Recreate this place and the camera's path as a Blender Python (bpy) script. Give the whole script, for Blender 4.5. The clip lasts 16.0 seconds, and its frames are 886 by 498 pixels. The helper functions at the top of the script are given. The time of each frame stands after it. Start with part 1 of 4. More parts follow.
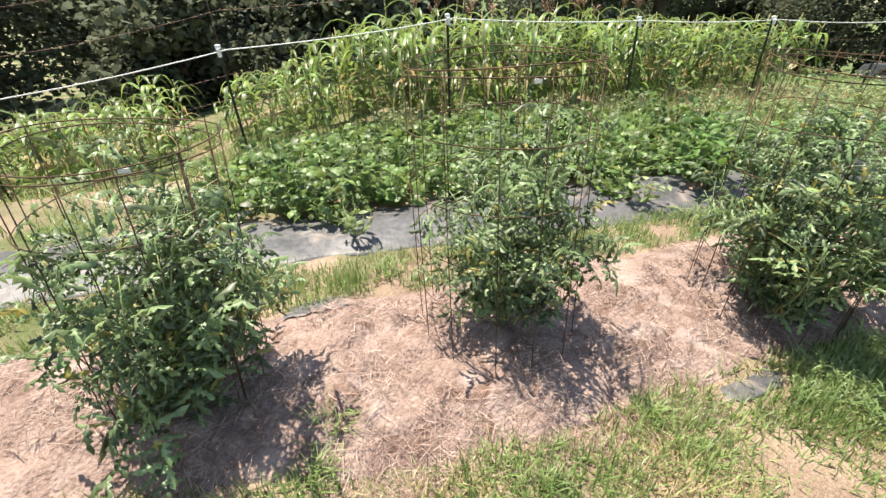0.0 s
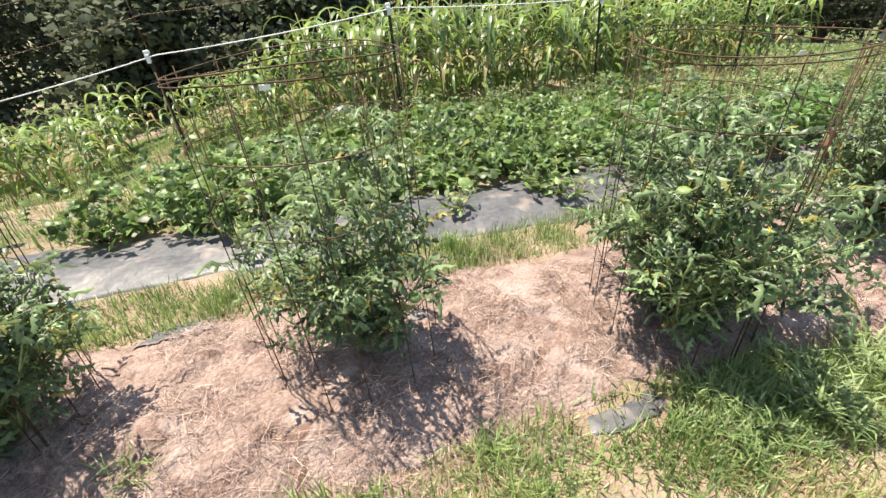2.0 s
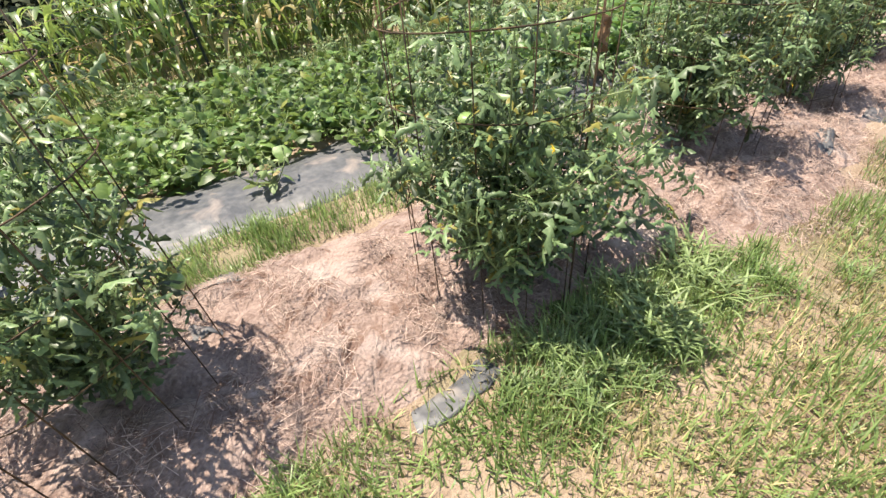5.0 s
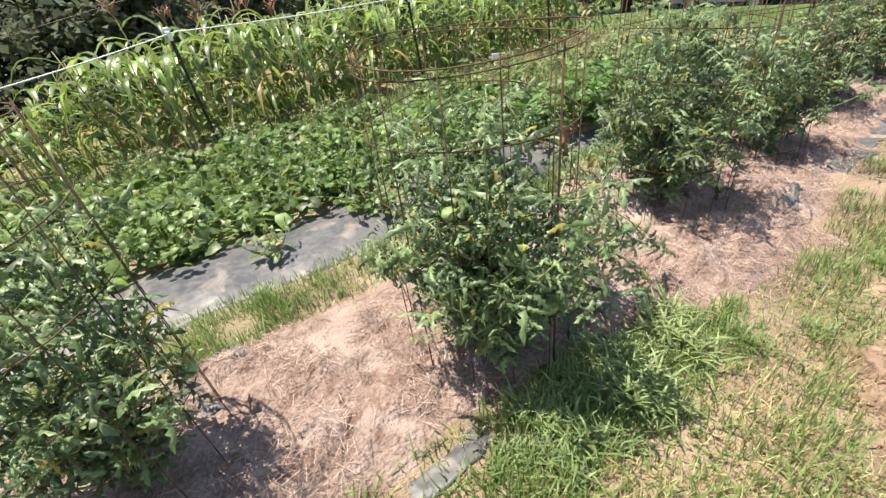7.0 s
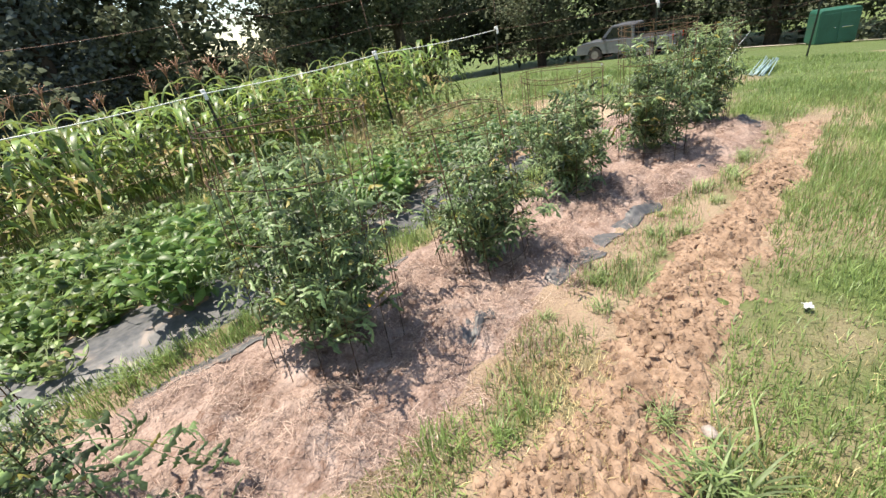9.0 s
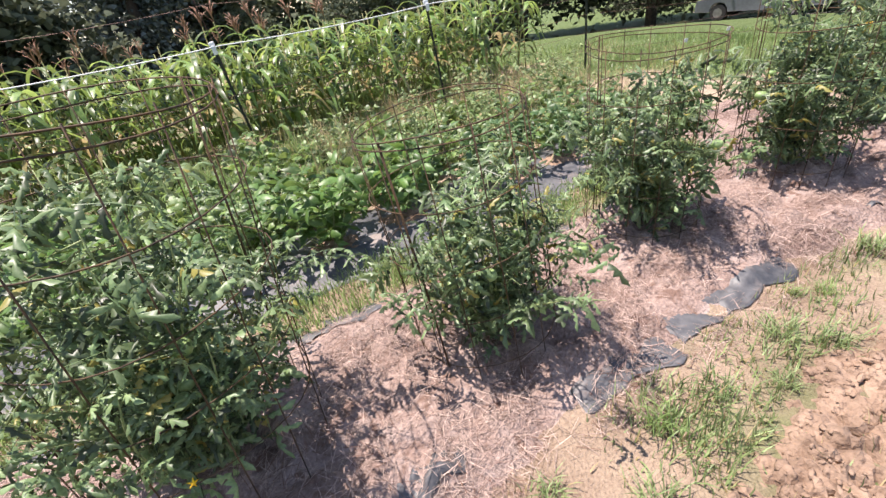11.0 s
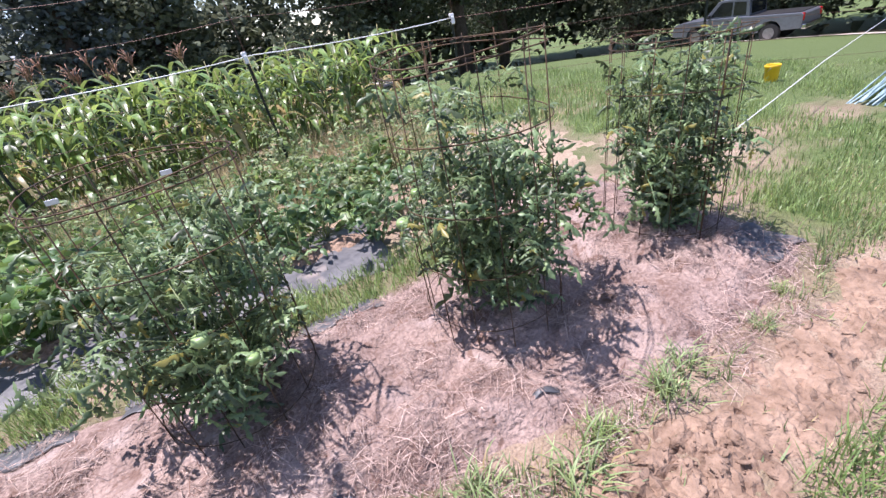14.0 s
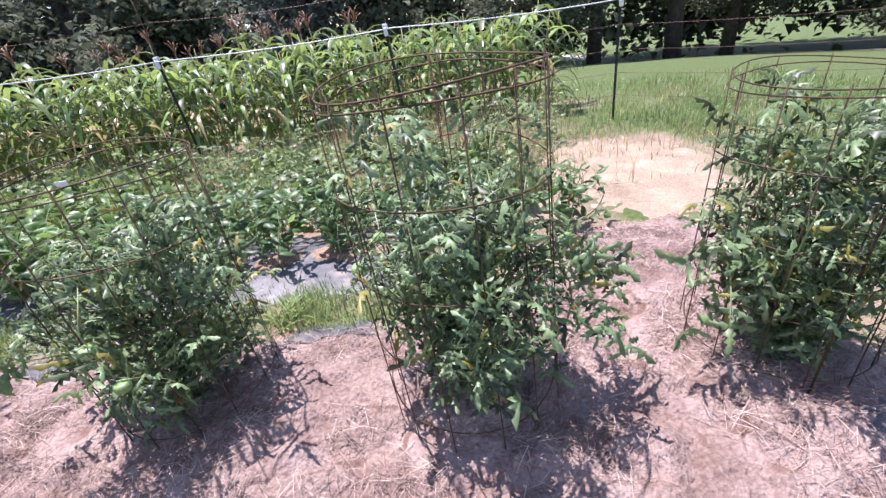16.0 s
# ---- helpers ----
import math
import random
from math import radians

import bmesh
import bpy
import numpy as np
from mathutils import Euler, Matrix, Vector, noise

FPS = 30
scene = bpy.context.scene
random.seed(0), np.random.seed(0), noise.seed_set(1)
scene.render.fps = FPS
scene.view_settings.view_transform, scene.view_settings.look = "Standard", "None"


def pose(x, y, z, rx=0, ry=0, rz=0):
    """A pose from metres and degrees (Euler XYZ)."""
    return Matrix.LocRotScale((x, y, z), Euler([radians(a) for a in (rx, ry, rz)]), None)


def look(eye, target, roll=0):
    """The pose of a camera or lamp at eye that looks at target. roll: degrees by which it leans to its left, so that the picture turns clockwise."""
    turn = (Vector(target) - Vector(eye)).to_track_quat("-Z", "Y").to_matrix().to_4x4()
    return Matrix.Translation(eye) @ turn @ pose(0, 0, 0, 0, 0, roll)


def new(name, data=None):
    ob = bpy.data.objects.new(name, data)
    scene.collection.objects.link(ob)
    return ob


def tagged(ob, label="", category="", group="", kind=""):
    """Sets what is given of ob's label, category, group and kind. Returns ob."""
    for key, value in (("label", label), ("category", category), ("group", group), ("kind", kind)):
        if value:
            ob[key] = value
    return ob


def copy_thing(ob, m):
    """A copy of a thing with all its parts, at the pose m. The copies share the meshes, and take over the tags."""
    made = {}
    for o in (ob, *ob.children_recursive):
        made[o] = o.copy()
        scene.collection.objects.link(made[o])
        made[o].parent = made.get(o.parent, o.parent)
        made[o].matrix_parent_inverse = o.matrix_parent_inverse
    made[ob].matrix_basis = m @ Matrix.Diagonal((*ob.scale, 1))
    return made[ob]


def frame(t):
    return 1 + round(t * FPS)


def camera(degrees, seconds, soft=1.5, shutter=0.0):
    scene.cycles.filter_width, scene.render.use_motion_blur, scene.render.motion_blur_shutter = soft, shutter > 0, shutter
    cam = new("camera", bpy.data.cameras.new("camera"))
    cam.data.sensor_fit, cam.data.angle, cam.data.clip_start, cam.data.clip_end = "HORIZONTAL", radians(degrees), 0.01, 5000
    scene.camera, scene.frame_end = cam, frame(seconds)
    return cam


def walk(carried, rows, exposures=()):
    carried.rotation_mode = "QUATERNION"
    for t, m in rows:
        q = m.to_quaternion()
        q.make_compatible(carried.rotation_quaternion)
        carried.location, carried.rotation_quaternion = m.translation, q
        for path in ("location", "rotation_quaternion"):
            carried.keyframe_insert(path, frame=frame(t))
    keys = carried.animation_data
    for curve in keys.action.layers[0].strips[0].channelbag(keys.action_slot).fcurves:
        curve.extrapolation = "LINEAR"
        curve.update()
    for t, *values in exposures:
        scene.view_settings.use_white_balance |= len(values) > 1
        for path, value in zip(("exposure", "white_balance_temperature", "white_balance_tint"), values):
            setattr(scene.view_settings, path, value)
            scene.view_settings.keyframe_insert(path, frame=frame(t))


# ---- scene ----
cam = camera(91.0, 16.0, 1.45)
PATH = [
    (0.0, (0.058, 0.527, 1.562), (0.613, 2.161, 0.551), 1.14),
    (0.5, (0.286, 0.453, 1.553), (0.818, 2.086, 0.528), 1.35),
    (1.0, (0.379, 0.522, 1.513), (0.866, 2.158, 0.472), 1.25),
    (1.5, (0.522, 0.582, 1.499), (0.969, 2.198, 0.410), 3.11),
    (2.0, (0.904, 0.517, 1.553), (1.368, 2.155, 0.504), -2.54),
    (2.5, (1.284, 0.424, 1.564), (1.821, 2.039, 0.514), -3.53),
    (3.0, (1.512, 0.397, 1.557), (2.124, 1.984, 0.504), -3.62),
    (3.5, (1.537, 0.421, 1.502), (2.242, 1.959, 0.436), -5.56),
    (4.0, (1.365, 0.572, 1.442), (2.091, 2.085, 0.355), -4.88),
    (4.5, (1.404, 0.654, 1.323), (2.142, 2.092, 0.144), -7.02),
    (4.7, (1.477, 0.650, 1.309), (2.241, 2.042, 0.093), -6.74),
    (6.8, (1.482, 0.647, 1.533), (2.371, 2.081, 0.460), -6.30),
    (7.0, (1.524, 0.592, 1.545), (2.378, 2.042, 0.463), -7.90),
    (7.5, (1.920, 0.296, 1.653), (2.790, 1.756, 0.598), -10.58),
    (8.0, (2.474, 0.155, 1.644), (3.473, 1.582, 0.661), -10.07),
    (8.5, (3.029, 0.058, 1.649), (4.086, 1.455, 0.684), -9.21),
    (9.0, (3.438, -0.068, 1.648), (4.479, 1.365, 0.718), -10.36),
    (9.2, (3.596, -0.083, 1.630), (4.606, 1.366, 0.691), -10.76),
    (11.3, (4.724, 0.668, 1.419), (5.351, 2.253, 0.373), -10.11),
    (11.5, (4.876, 0.652, 1.372), (5.464, 2.247, 0.318), -10.34),
    (12.0, (5.301, 0.579, 1.383), (5.945, 2.198, 0.401), -12.28),
    (12.5, (5.799, 0.513, 1.344), (6.476, 2.115, 0.356), -13.09),
    (13.0, (6.249, 0.509, 1.373), (6.931, 2.104, 0.377), -12.63),
    (13.5, (6.618, 0.475, 1.417), (7.337, 2.067, 0.444), -11.17),
    (14.0, (6.930, 0.500, 1.397), (7.610, 2.123, 0.447), -10.74),
    (14.5, (7.208, 0.602, 1.384), (7.763, 2.267, 0.426), -10.71),
    (15.0, (7.475, 0.652, 1.379), (7.852, 2.378, 0.440), -13.53),
    (15.5, (7.643, 0.702, 1.378), (7.796, 2.449, 0.417), -10.12),
    (16.0, (7.769, 0.759, 1.418), (7.752, 2.515, 0.460), -7.81),
]
EXPOSURE = [(0.0, 1.22, 7150, 10), (4.5, 1.18, 7150, 10), (7.0, 1.10, 7150, 9), (9.0, 1.04, 7150, 9), (11.4, 1.09, 6500, 21), (12.6, 1.02, 5950, 25), (14.5, 1.04, 6050, 26), (16.0, 1.15, 5950, 27)]
walk(cam, [(t, look(eye, target, roll)) for t, eye, target, roll in PATH], EXPOSURE)

# ---- light ----
SUN_EL, SUN_AZ = radians(72), radians(-38)      # the sun stands beyond the rows, a little back along them
world = bpy.data.worlds.new("sky")
scene.world = world
world.use_nodes = True
wn, wl = world.node_tree.nodes, world.node_tree.links
sky = wn.new("ShaderNodeTexSky")
sky.sky_type, sky.sun_disc = "NISHITA", False
sky.sun_elevation, sky.sun_rotation = SUN_EL, SUN_AZ
sky.air_density, sky.dust_density = 1.0, 0.25
cl_co, cl_map = wn.new("ShaderNodeTexCoord"), wn.new("ShaderNodeMapping")
cl_map.inputs["Scale"].default_value = (1, 1, 2.5)
cl_no, cl_ra, cl_mix = wn.new("ShaderNodeTexNoise"), wn.new("ShaderNodeValToRGB"), wn.new("ShaderNodeMixRGB")
cl_no.inputs["Scale"].default_value, cl_no.inputs["Detail"].default_value = 3.0, 6
cl_ra.color_ramp.elements[0].position, cl_ra.color_ramp.elements[1].position = 0.52, 0.64
cl_mix.inputs[2].default_value = (4.2, 4.5, 4.9, 1)
wl.new(cl_co.outputs["Generated"], cl_map.inputs[0])
wl.new(cl_map.outputs[0], cl_no.inputs["Vector"])
wl.new(cl_no.outputs["Fac"], cl_ra.inputs[0])
wl.new(cl_ra.outputs[0], cl_mix.inputs[0])
wl.new(sky.outputs[0], cl_mix.inputs[1])
wl.new(cl_mix.outputs[0], wn["Background"].inputs["Color"])
wn["Background"].inputs["Strength"].default_value = 0.112
sun = new("sun", bpy.data.lights.new("sun", "SUN"))
sun.data.energy, sun.data.angle, sun.data.color = 4.6, radians(0.5), (1.0, 0.95, 0.87)
SUN_DIR = Vector((math.sin(SUN_AZ) * math.cos(SUN_EL), math.cos(SUN_AZ) * math.cos(SUN_EL), math.sin(SUN_EL)))
sun.matrix_world = look(SUN_DIR * 40, (0, 0, 0))

# ---- materials ----


def mat(name, dark, light, scale=8.0, rough=0.8, metal=0.0, bump=0.0, bump_scale=40.0, trans=0.0, vary=0.0, fine=None, spec=0.5, odd=None, odd_share=0.04):
    """A material of two colours mixed by noise in metres, with fine grain, relief, and light let through for leaves."""
    m = bpy.data.materials.new(name)
    m.use_nodes = True
    n, l = m.node_tree.nodes, m.node_tree.links
    b = n["Principled BSDF"]
    b.inputs["Roughness"].default_value, b.inputs["Metallic"].default_value = rough, metal
    b.inputs["Specular IOR Level"].default_value = spec
    geo = n.new("ShaderNodeNewGeometry")
    t1, t2 = n.new("ShaderNodeTexNoise"), n.new("ShaderNodeTexNoise")
    t1.inputs["Scale"].default_value, t1.inputs["Detail"].default_value = scale, 3
    t2.inputs["Scale"].default_value, t2.inputs["Detail"].default_value = fine or scale * 9, 3
    mx = n.new("ShaderNodeMix")
    mx.data_type = "FLOAT"
    mx.inputs[0].default_value = 0.45
    ramp = n.new("ShaderNodeValToRGB")
    ramp.color_ramp.elements[0].position, ramp.color_ramp.elements[1].position = 0.36, 0.64
    ramp.color_ramp.elements[0].color, ramp.color_ramp.elements[1].color = (*dark, 1), (*light, 1)
    for t in (t1, t2):
        l.new(geo.outputs["Position"], t.inputs["Vector"])
    l.new(t1.outputs["Fac"], mx.inputs[2])
    l.new(t2.outputs["Fac"], mx.inputs[3])
    l.new(mx.outputs[0], ramp.inputs[0])
    col = ramp.outputs[0]
    if vary:
        hs, mr = n.new("ShaderNodeHueSaturation"), n.new("ShaderNodeMapRange")
        mr.inputs["To Min"].default_value, mr.inputs["To Max"].default_value = 1 - vary, 1 + vary
        l.new(geo.outputs["Random Per Island"], mr.inputs[0])
        l.new(mr.outputs[0], hs.inputs["Value"])
        l.new(col, hs.inputs["Color"])
        col = hs.outputs[0]
    if odd:
        gt, om = n.new("ShaderNodeMath"), n.new("ShaderNodeMixRGB")
        fr, ml = n.new("ShaderNodeMath"), n.new("ShaderNodeMath")
        ml.operation, ml.inputs[1].default_value = "MULTIPLY", 37.0
        fr.operation = "FRACT"
        gt.operation, gt.inputs[1].default_value = "LESS_THAN", odd_share
        l.new(geo.outputs["Random Per Island"], ml.inputs[0])
        l.new(ml.outputs[0], fr.inputs[0])
        l.new(fr.outputs[0], gt.inputs[0])
        l.new(gt.outputs[0], om.inputs[0])
        l.new(col, om.inputs[1])
        om.inputs[2].default_value = (*odd, 1)
        col = om.outputs[0]
    l.new(col, b.inputs["Base Color"])
    if bump:
        bp, t3 = n.new("ShaderNodeBump"), n.new("ShaderNodeTexNoise")
        t3.inputs["Scale"].default_value, t3.inputs["Detail"].default_value = bump_scale, 5
        bp.inputs["Strength"].default_value, bp.inputs["Distance"].default_value = bump, 0.02
        l.new(geo.outputs["Position"], t3.inputs["Vector"])
        l.new(t3.outputs["Fac"], bp.inputs["Height"])
        l.new(bp.outputs[0], b.inputs["Normal"])
    if trans:
        tr, ms, gm = n.new("ShaderNodeBsdfTranslucent"), n.new("ShaderNodeMixShader"), n.new("ShaderNodeHueSaturation")
        gm.inputs["Hue"].default_value, gm.inputs["Value"].default_value = 0.47, 1.9
        l.new(col, gm.inputs["Color"])
        l.new(gm.outputs[0], tr.inputs["Color"])
        ms.inputs[0].default_value = trans
        l.new(b.outputs[0], ms.inputs[1])
        l.new(tr.outputs[0], ms.inputs[2])
        l.new(ms.outputs[0], n["Material Output"].inputs["Surface"])
    return m


M_TOMATO = mat("tomato_leaf", (0.068, 0.116, 0.048), (0.165, 0.230, 0.106), 12, 0.43, trans=0.26, vary=0.75, spec=0.5, odd=(0.26, 0.24, 0.06), odd_share=0.04)
M_STEM = mat("green_stem", (0.16, 0.22, 0.08), (0.32, 0.37, 0.17), 20, 0.6)
M_FRUIT = mat("green_tomato", (0.18, 0.28, 0.09), (0.30, 0.40, 0.17), 14, 0.35)
M_RIPE = mat("orange_tomato", (0.65, 0.25, 0.04), (0.75, 0.36, 0.06), 14, 0.25)
M_BEAN = mat("bean_leaf", (0.05, 0.11, 0.028), (0.16, 0.24, 0.07), 3.5, 0.45, trans=0.32, vary=0.65, odd=(0.24, 0.26, 0.07), odd_share=0.02)
M_PEPPER = mat("pepper_leaf", (0.045, 0.10, 0.03), (0.095, 0.17, 0.055), 9, 0.45, trans=0.18, vary=0.25)
M_SQUASH = mat("squash_leaf", (0.06, 0.135, 0.028), (0.125, 0.22, 0.06), 9, 0.45, trans=0.28, vary=0.4)
M_CORN = mat("corn_leaf", (0.07, 0.135, 0.032), (0.185, 0.275, 0.075), 4, 0.40, trans=0.34, vary=0.65, odd=(0.34, 0.29, 0.13), odd_share=0.09)
M_CORN_STALK = mat("corn_stalk", (0.16, 0.20, 0.06), (0.34, 0.29, 0.12), 3, 0.6)
M_TASSEL = mat("corn_tassel", (0.30, 0.15, 0.10), (0.50, 0.30, 0.20), 6, 0.8)
M_RUST = mat("rusty_wire", (0.022, 0.015, 0.010), (0.13, 0.072, 0.034), 7, 0.75, 0.2)
M_STRAW = mat("straw_strand", (0.22, 0.145, 0.12), (0.455, 0.35, 0.295), 6, 0.75, vary=0.6, odd=(0.15, 0.075, 0.052), odd_share=0.16)
M_STRAW_BED = mat("straw_mulch", (0.155, 0.098, 0.08), (0.385, 0.283, 0.242), 5.0, 0.9, bump=1.0, bump_scale=55, fine=60)
M_PLASTIC = mat("dusty_black_plastic", (0.045, 0.048, 0.056), (0.135, 0.132, 0.135), 2.6, 0.50, bump=0.5, bump_scale=9, fine=22)
M_DIRT = mat("red_clay_clod", (0.175, 0.112, 0.076), (0.355, 0.245, 0.175), 5, 0.95, bump=1.0, bump_scale=38, fine=26)
M_GRASS = mat("grass_blade", (0.112, 0.19, 0.055), (0.25, 0.33, 0.125), 1.4, 0.45, trans=0.3, vary=0.4)
M_GRASS_DRY = mat("dry_grass_blade", (0.32, 0.27, 0.13), (0.52, 0.43, 0.25), 2, 0.7, trans=0.15, vary=0.3)
M_WEED = mat("weed_blade", (0.12, 0.18, 0.065), (0.25, 0.32, 0.14), 3, 0.55, trans=0.25, vary=0.5, odd=(0.33, 0.27, 0.13), odd_share=0.08)
M_POST = mat("dark_green_steel", (0.008, 0.012, 0.009), (0.022, 0.03, 0.022), 12, 0.5, 0.3)
M_WHITE = mat("white_plastic", (0.66, 0.67, 0.68), (0.82, 0.82, 0.82), 12, 0.5)
M_WIRE = mat("thin_fence_wire", (0.10, 0.05, 0.04), (0.24, 0.14, 0.11), 3, 0.6, 0.3)
M_TREE = mat("tree_leaf", (0.048, 0.064, 0.042), (0.125, 0.145, 0.09), 0.5, 0.85, trans=0.2, vary=0.28, spec=0.2)
M_CONIFER = mat("conifer_leaf", (0.06, 0.08, 0.07), (0.155, 0.18, 0.16), 0.5, 0.85, trans=0.06, vary=0.28, spec=0.2)
M_BARK = mat("tree_bark", (0.035, 0.026, 0.02), (0.11, 0.085, 0.065), 6, 0.95, bump=0.8, bump_scale=20)
M_TRUCK = mat("silver_car_paint", (0.13, 0.14, 0.17), (0.18, 0.195, 0.23), 1, 0.28, 0.3)
M_TRUCK_DARK = mat("dark_trim", (0.012, 0.012, 0.013), (0.03, 0.03, 0.032), 8, 0.5)
M_TYRE = mat("tyre_rubber", (0.012, 0.012, 0.012), (0.03, 0.03, 0.03), 10, 0.85)
M_CHROME = mat("dull_chrome", (0.45, 0.45, 0.47), (0.6, 0.6, 0.62), 8, 0.25, 1.0)
M_RIM = mat("grey_wheel_rim", (0.16, 0.16, 0.17), (0.28, 0.28, 0.29), 8, 0.4, 0.6)
M_WITHERED = mat("withered_leaf", (0.10, 0.05, 0.025), (0.24, 0.14, 0.07), 20, 0.8, trans=0.15)
M_GLASS = mat("dark_car_glass", (0.01, 0.012, 0.014), (0.02, 0.022, 0.025), 3, 0.06)
M_RED = mat("red_tail_lens", (0.45, 0.01, 0.01), (0.6, 0.02, 0.015), 10, 0.2)
M_GREEN_BIN = mat("green_painted_steel", (0.012, 0.075, 0.05), (0.02, 0.11, 0.075), 2, 0.5, bump=0.15)
M_YELLOW = mat("yellow_plastic", (0.72, 0.42, 0.01), (0.85, 0.55, 0.02), 8, 0.4)
M_STAKE = mat("blue_grey_plastic_stake", (0.17, 0.27, 0.28), (0.33, 0.44, 0.45), 10, 0.5)
M_GRAVEL = mat("pale_gravel", (0.36, 0.31, 0.25), (0.52, 0.46, 0.38), 3, 0.95, bump=0.6)
M_DRY_SOIL = mat("pale_dry_soil", (0.24, 0.175, 0.12), (0.42, 0.33, 0.235), 4, 0.95, bump=0.9, bump_scale=60, fine=50)
M_STONE = mat("pale_stone", (0.27, 0.225, 0.205), (0.42, 0.36, 0.335), 30, 0.85, bump=0.5, bump_scale=80)
M_PAPER = mat("white_scrap", (0.45, 0.47, 0.45), (0.62, 0.63, 0.60), 20, 0.8)

# ---- ground shape ----
LEFT_EDGE = [(-5.0, 1.55), (-0.6, 1.62), (0.1, 1.42), (0.8, 1.40), (1.4, 1.44), (1.95, 1.47), (2.6, 1.42), (3.2, 1.25), (4.0, 1.10), (4.7, 1.22), (5.3, 1.40), (6.9, 1.42), (7.4, 1.30), (8.2, 1.20), (9.1, 1.28), (9.45, 1.45)]


def along(pts, x):
    return float(np.interp(x, [p[0] for p in pts], [p[1] for p in pts]))


def smooth(a, b, v):
    v = min(1.0, max(0.0, (v - a) / (b - a)))
    return v * v * (3 - 2 * v)


def land(x, y):
    """Height of the ground: level in the garden, falling away past its far corner and to the back."""
    d = math.hypot(max(0, x - 10.5), max(0, y - 7.0))
    d = min(d, 34)
    h = -0.140 * d * d / (d + 6)
    h -= 0.19 * max(0, min(1.2 - x, 9)) * smooth(4.6, 6.6, y)
    h += 0.025 * noise.noise((x * 0.9, y * 0.9, 0)) + 0.012 * noise.noise((x * 4, y * 4, 3))
    return h


DIRT_L = [(2.6, 0.55), (4.06, 0.80), (5.16, 0.99), (6.5, 1.06), (9.08, 1.25), (10.2, 1.3)]
DIRT_R = [(2.6, -0.3), (3.8, -0.05), (4.58, 0.17), (5.28, 0.40), (6.95, 0.65), (9.64, 1.01), (10.2, 1.15)]


def in_dirt(x, y):
    w = 0.16 * noise.noise((x * 2.3, y * 2.3, 21)) + 0.07 * noise.noise((x * 7, y * 7, 22))
    return 3.0 < x < 9.9 and along(DIRT_R, x) + w < y < along(DIRT_L, x) + w


def far_edge(x):
    return 2.68 + 0.05 * noise.noise((x * 2, 3, 5)) + 0.75 * smooth(7.7, 8.6, x)


def bed_height(x, y):
    """Top of the straw mulch over the ground."""
    near, far = along(LEFT_EDGE, x) + 0.06 * noise.noise((x * 3, 0, 5)), far_edge(x)
    e = min(smooth(near - 0.02, near + 0.34, y), 1 - smooth(far - 0.3, far + 0.02, y)) * (1 - smooth(9.25, 9.5, x))
    n = noise.noise((x * 2.1, y * 2.6, 7)) * 0.05 + abs(noise.noise((x * 4, y * 5, 1))) * 0.075 - 0.01 + abs(noise.noise((x * 11, y * 11, 2))) * 0.035 + noise.noise((x * 34, y * 34, 3)) * 0.008
    v = noise.voronoi((x * 3.6 + 0.5 * noise.noise((x * 5, y * 5, 2)), y * 4.2 + 0.5 * noise.noise((x * 5, y * 5, 9)), 0.3))[0]
    n += 0.028 * smooth(0.0, 0.22, v[1] - v[0]) - 0.018
    return land(x, y) + e * (0.062 + 1.1 * n) - 0.02 * (1 - e)


# ---- mesh helpers ----


def mesh_from(name, verts, faces, material, flat=True):
    me = bpy.data.meshes.new(name)
    me.from_pydata([tuple(v) for v in verts], [], [tuple(f) for f in faces])
    me.materials.append(material)
    if not flat:
        me.polygons.foreach_set("use_smooth", [True] * len(me.polygons))
    me.update()
    return me


def fast_mesh(name, verts, tris, material):
    """A mesh from arrays of corners and triangles."""
    verts, tris = np.asarray(verts, dtype=np.float32), np.asarray(tris, dtype=np.int32)
    me = bpy.data.meshes.new(name)
    me.vertices.add(len(verts))
    me.vertices.foreach_set("co", verts.ravel())
    me.loops.add(tris.size)
    me.loops.foreach_set("vertex_index", tris.ravel())
    me.polygons.add(len(tris))
    me.polygons.foreach_set("loop_start", np.arange(0, tris.size, 3, dtype=np.int32))
    me.update(calc_edges=True)
    me.materials.append(material)
    return me


def put(name, me, parent=None, label=""):
    ob = new(name, me)
    if parent:
        ob.parent = parent
    if label:
        ob["label"] = label
    return ob


def part(name, bm, material, parent, label="", shade=False):
    me = bpy.data.meshes.new(name)
    bm.to_mesh(me)
    bm.free()
    me.materials.append(material)
    if shade:
        me.polygons.foreach_set("use_smooth", [True] * len(me.polygons))
    return put(name, me, parent, label)


def spread(template, pos, rots, sizes):
    """Copies of a template (corners, triangles) at many places, as arrays."""
    tv, tf = np.asarray(template[0], dtype=np.float64), np.asarray(template[1], dtype=np.int64)
    pos, rots, sizes = np.asarray(pos), np.asarray(rots), np.asarray(sizes)
    v = np.einsum("nij,kj->nki", rots, tv) * sizes[:, None, None] + pos[:, None, :]
    f = tf[None] + (np.arange(len(pos)) * len(tv))[:, None, None]
    return v.reshape(-1, 3), f.reshape(-1, 3)


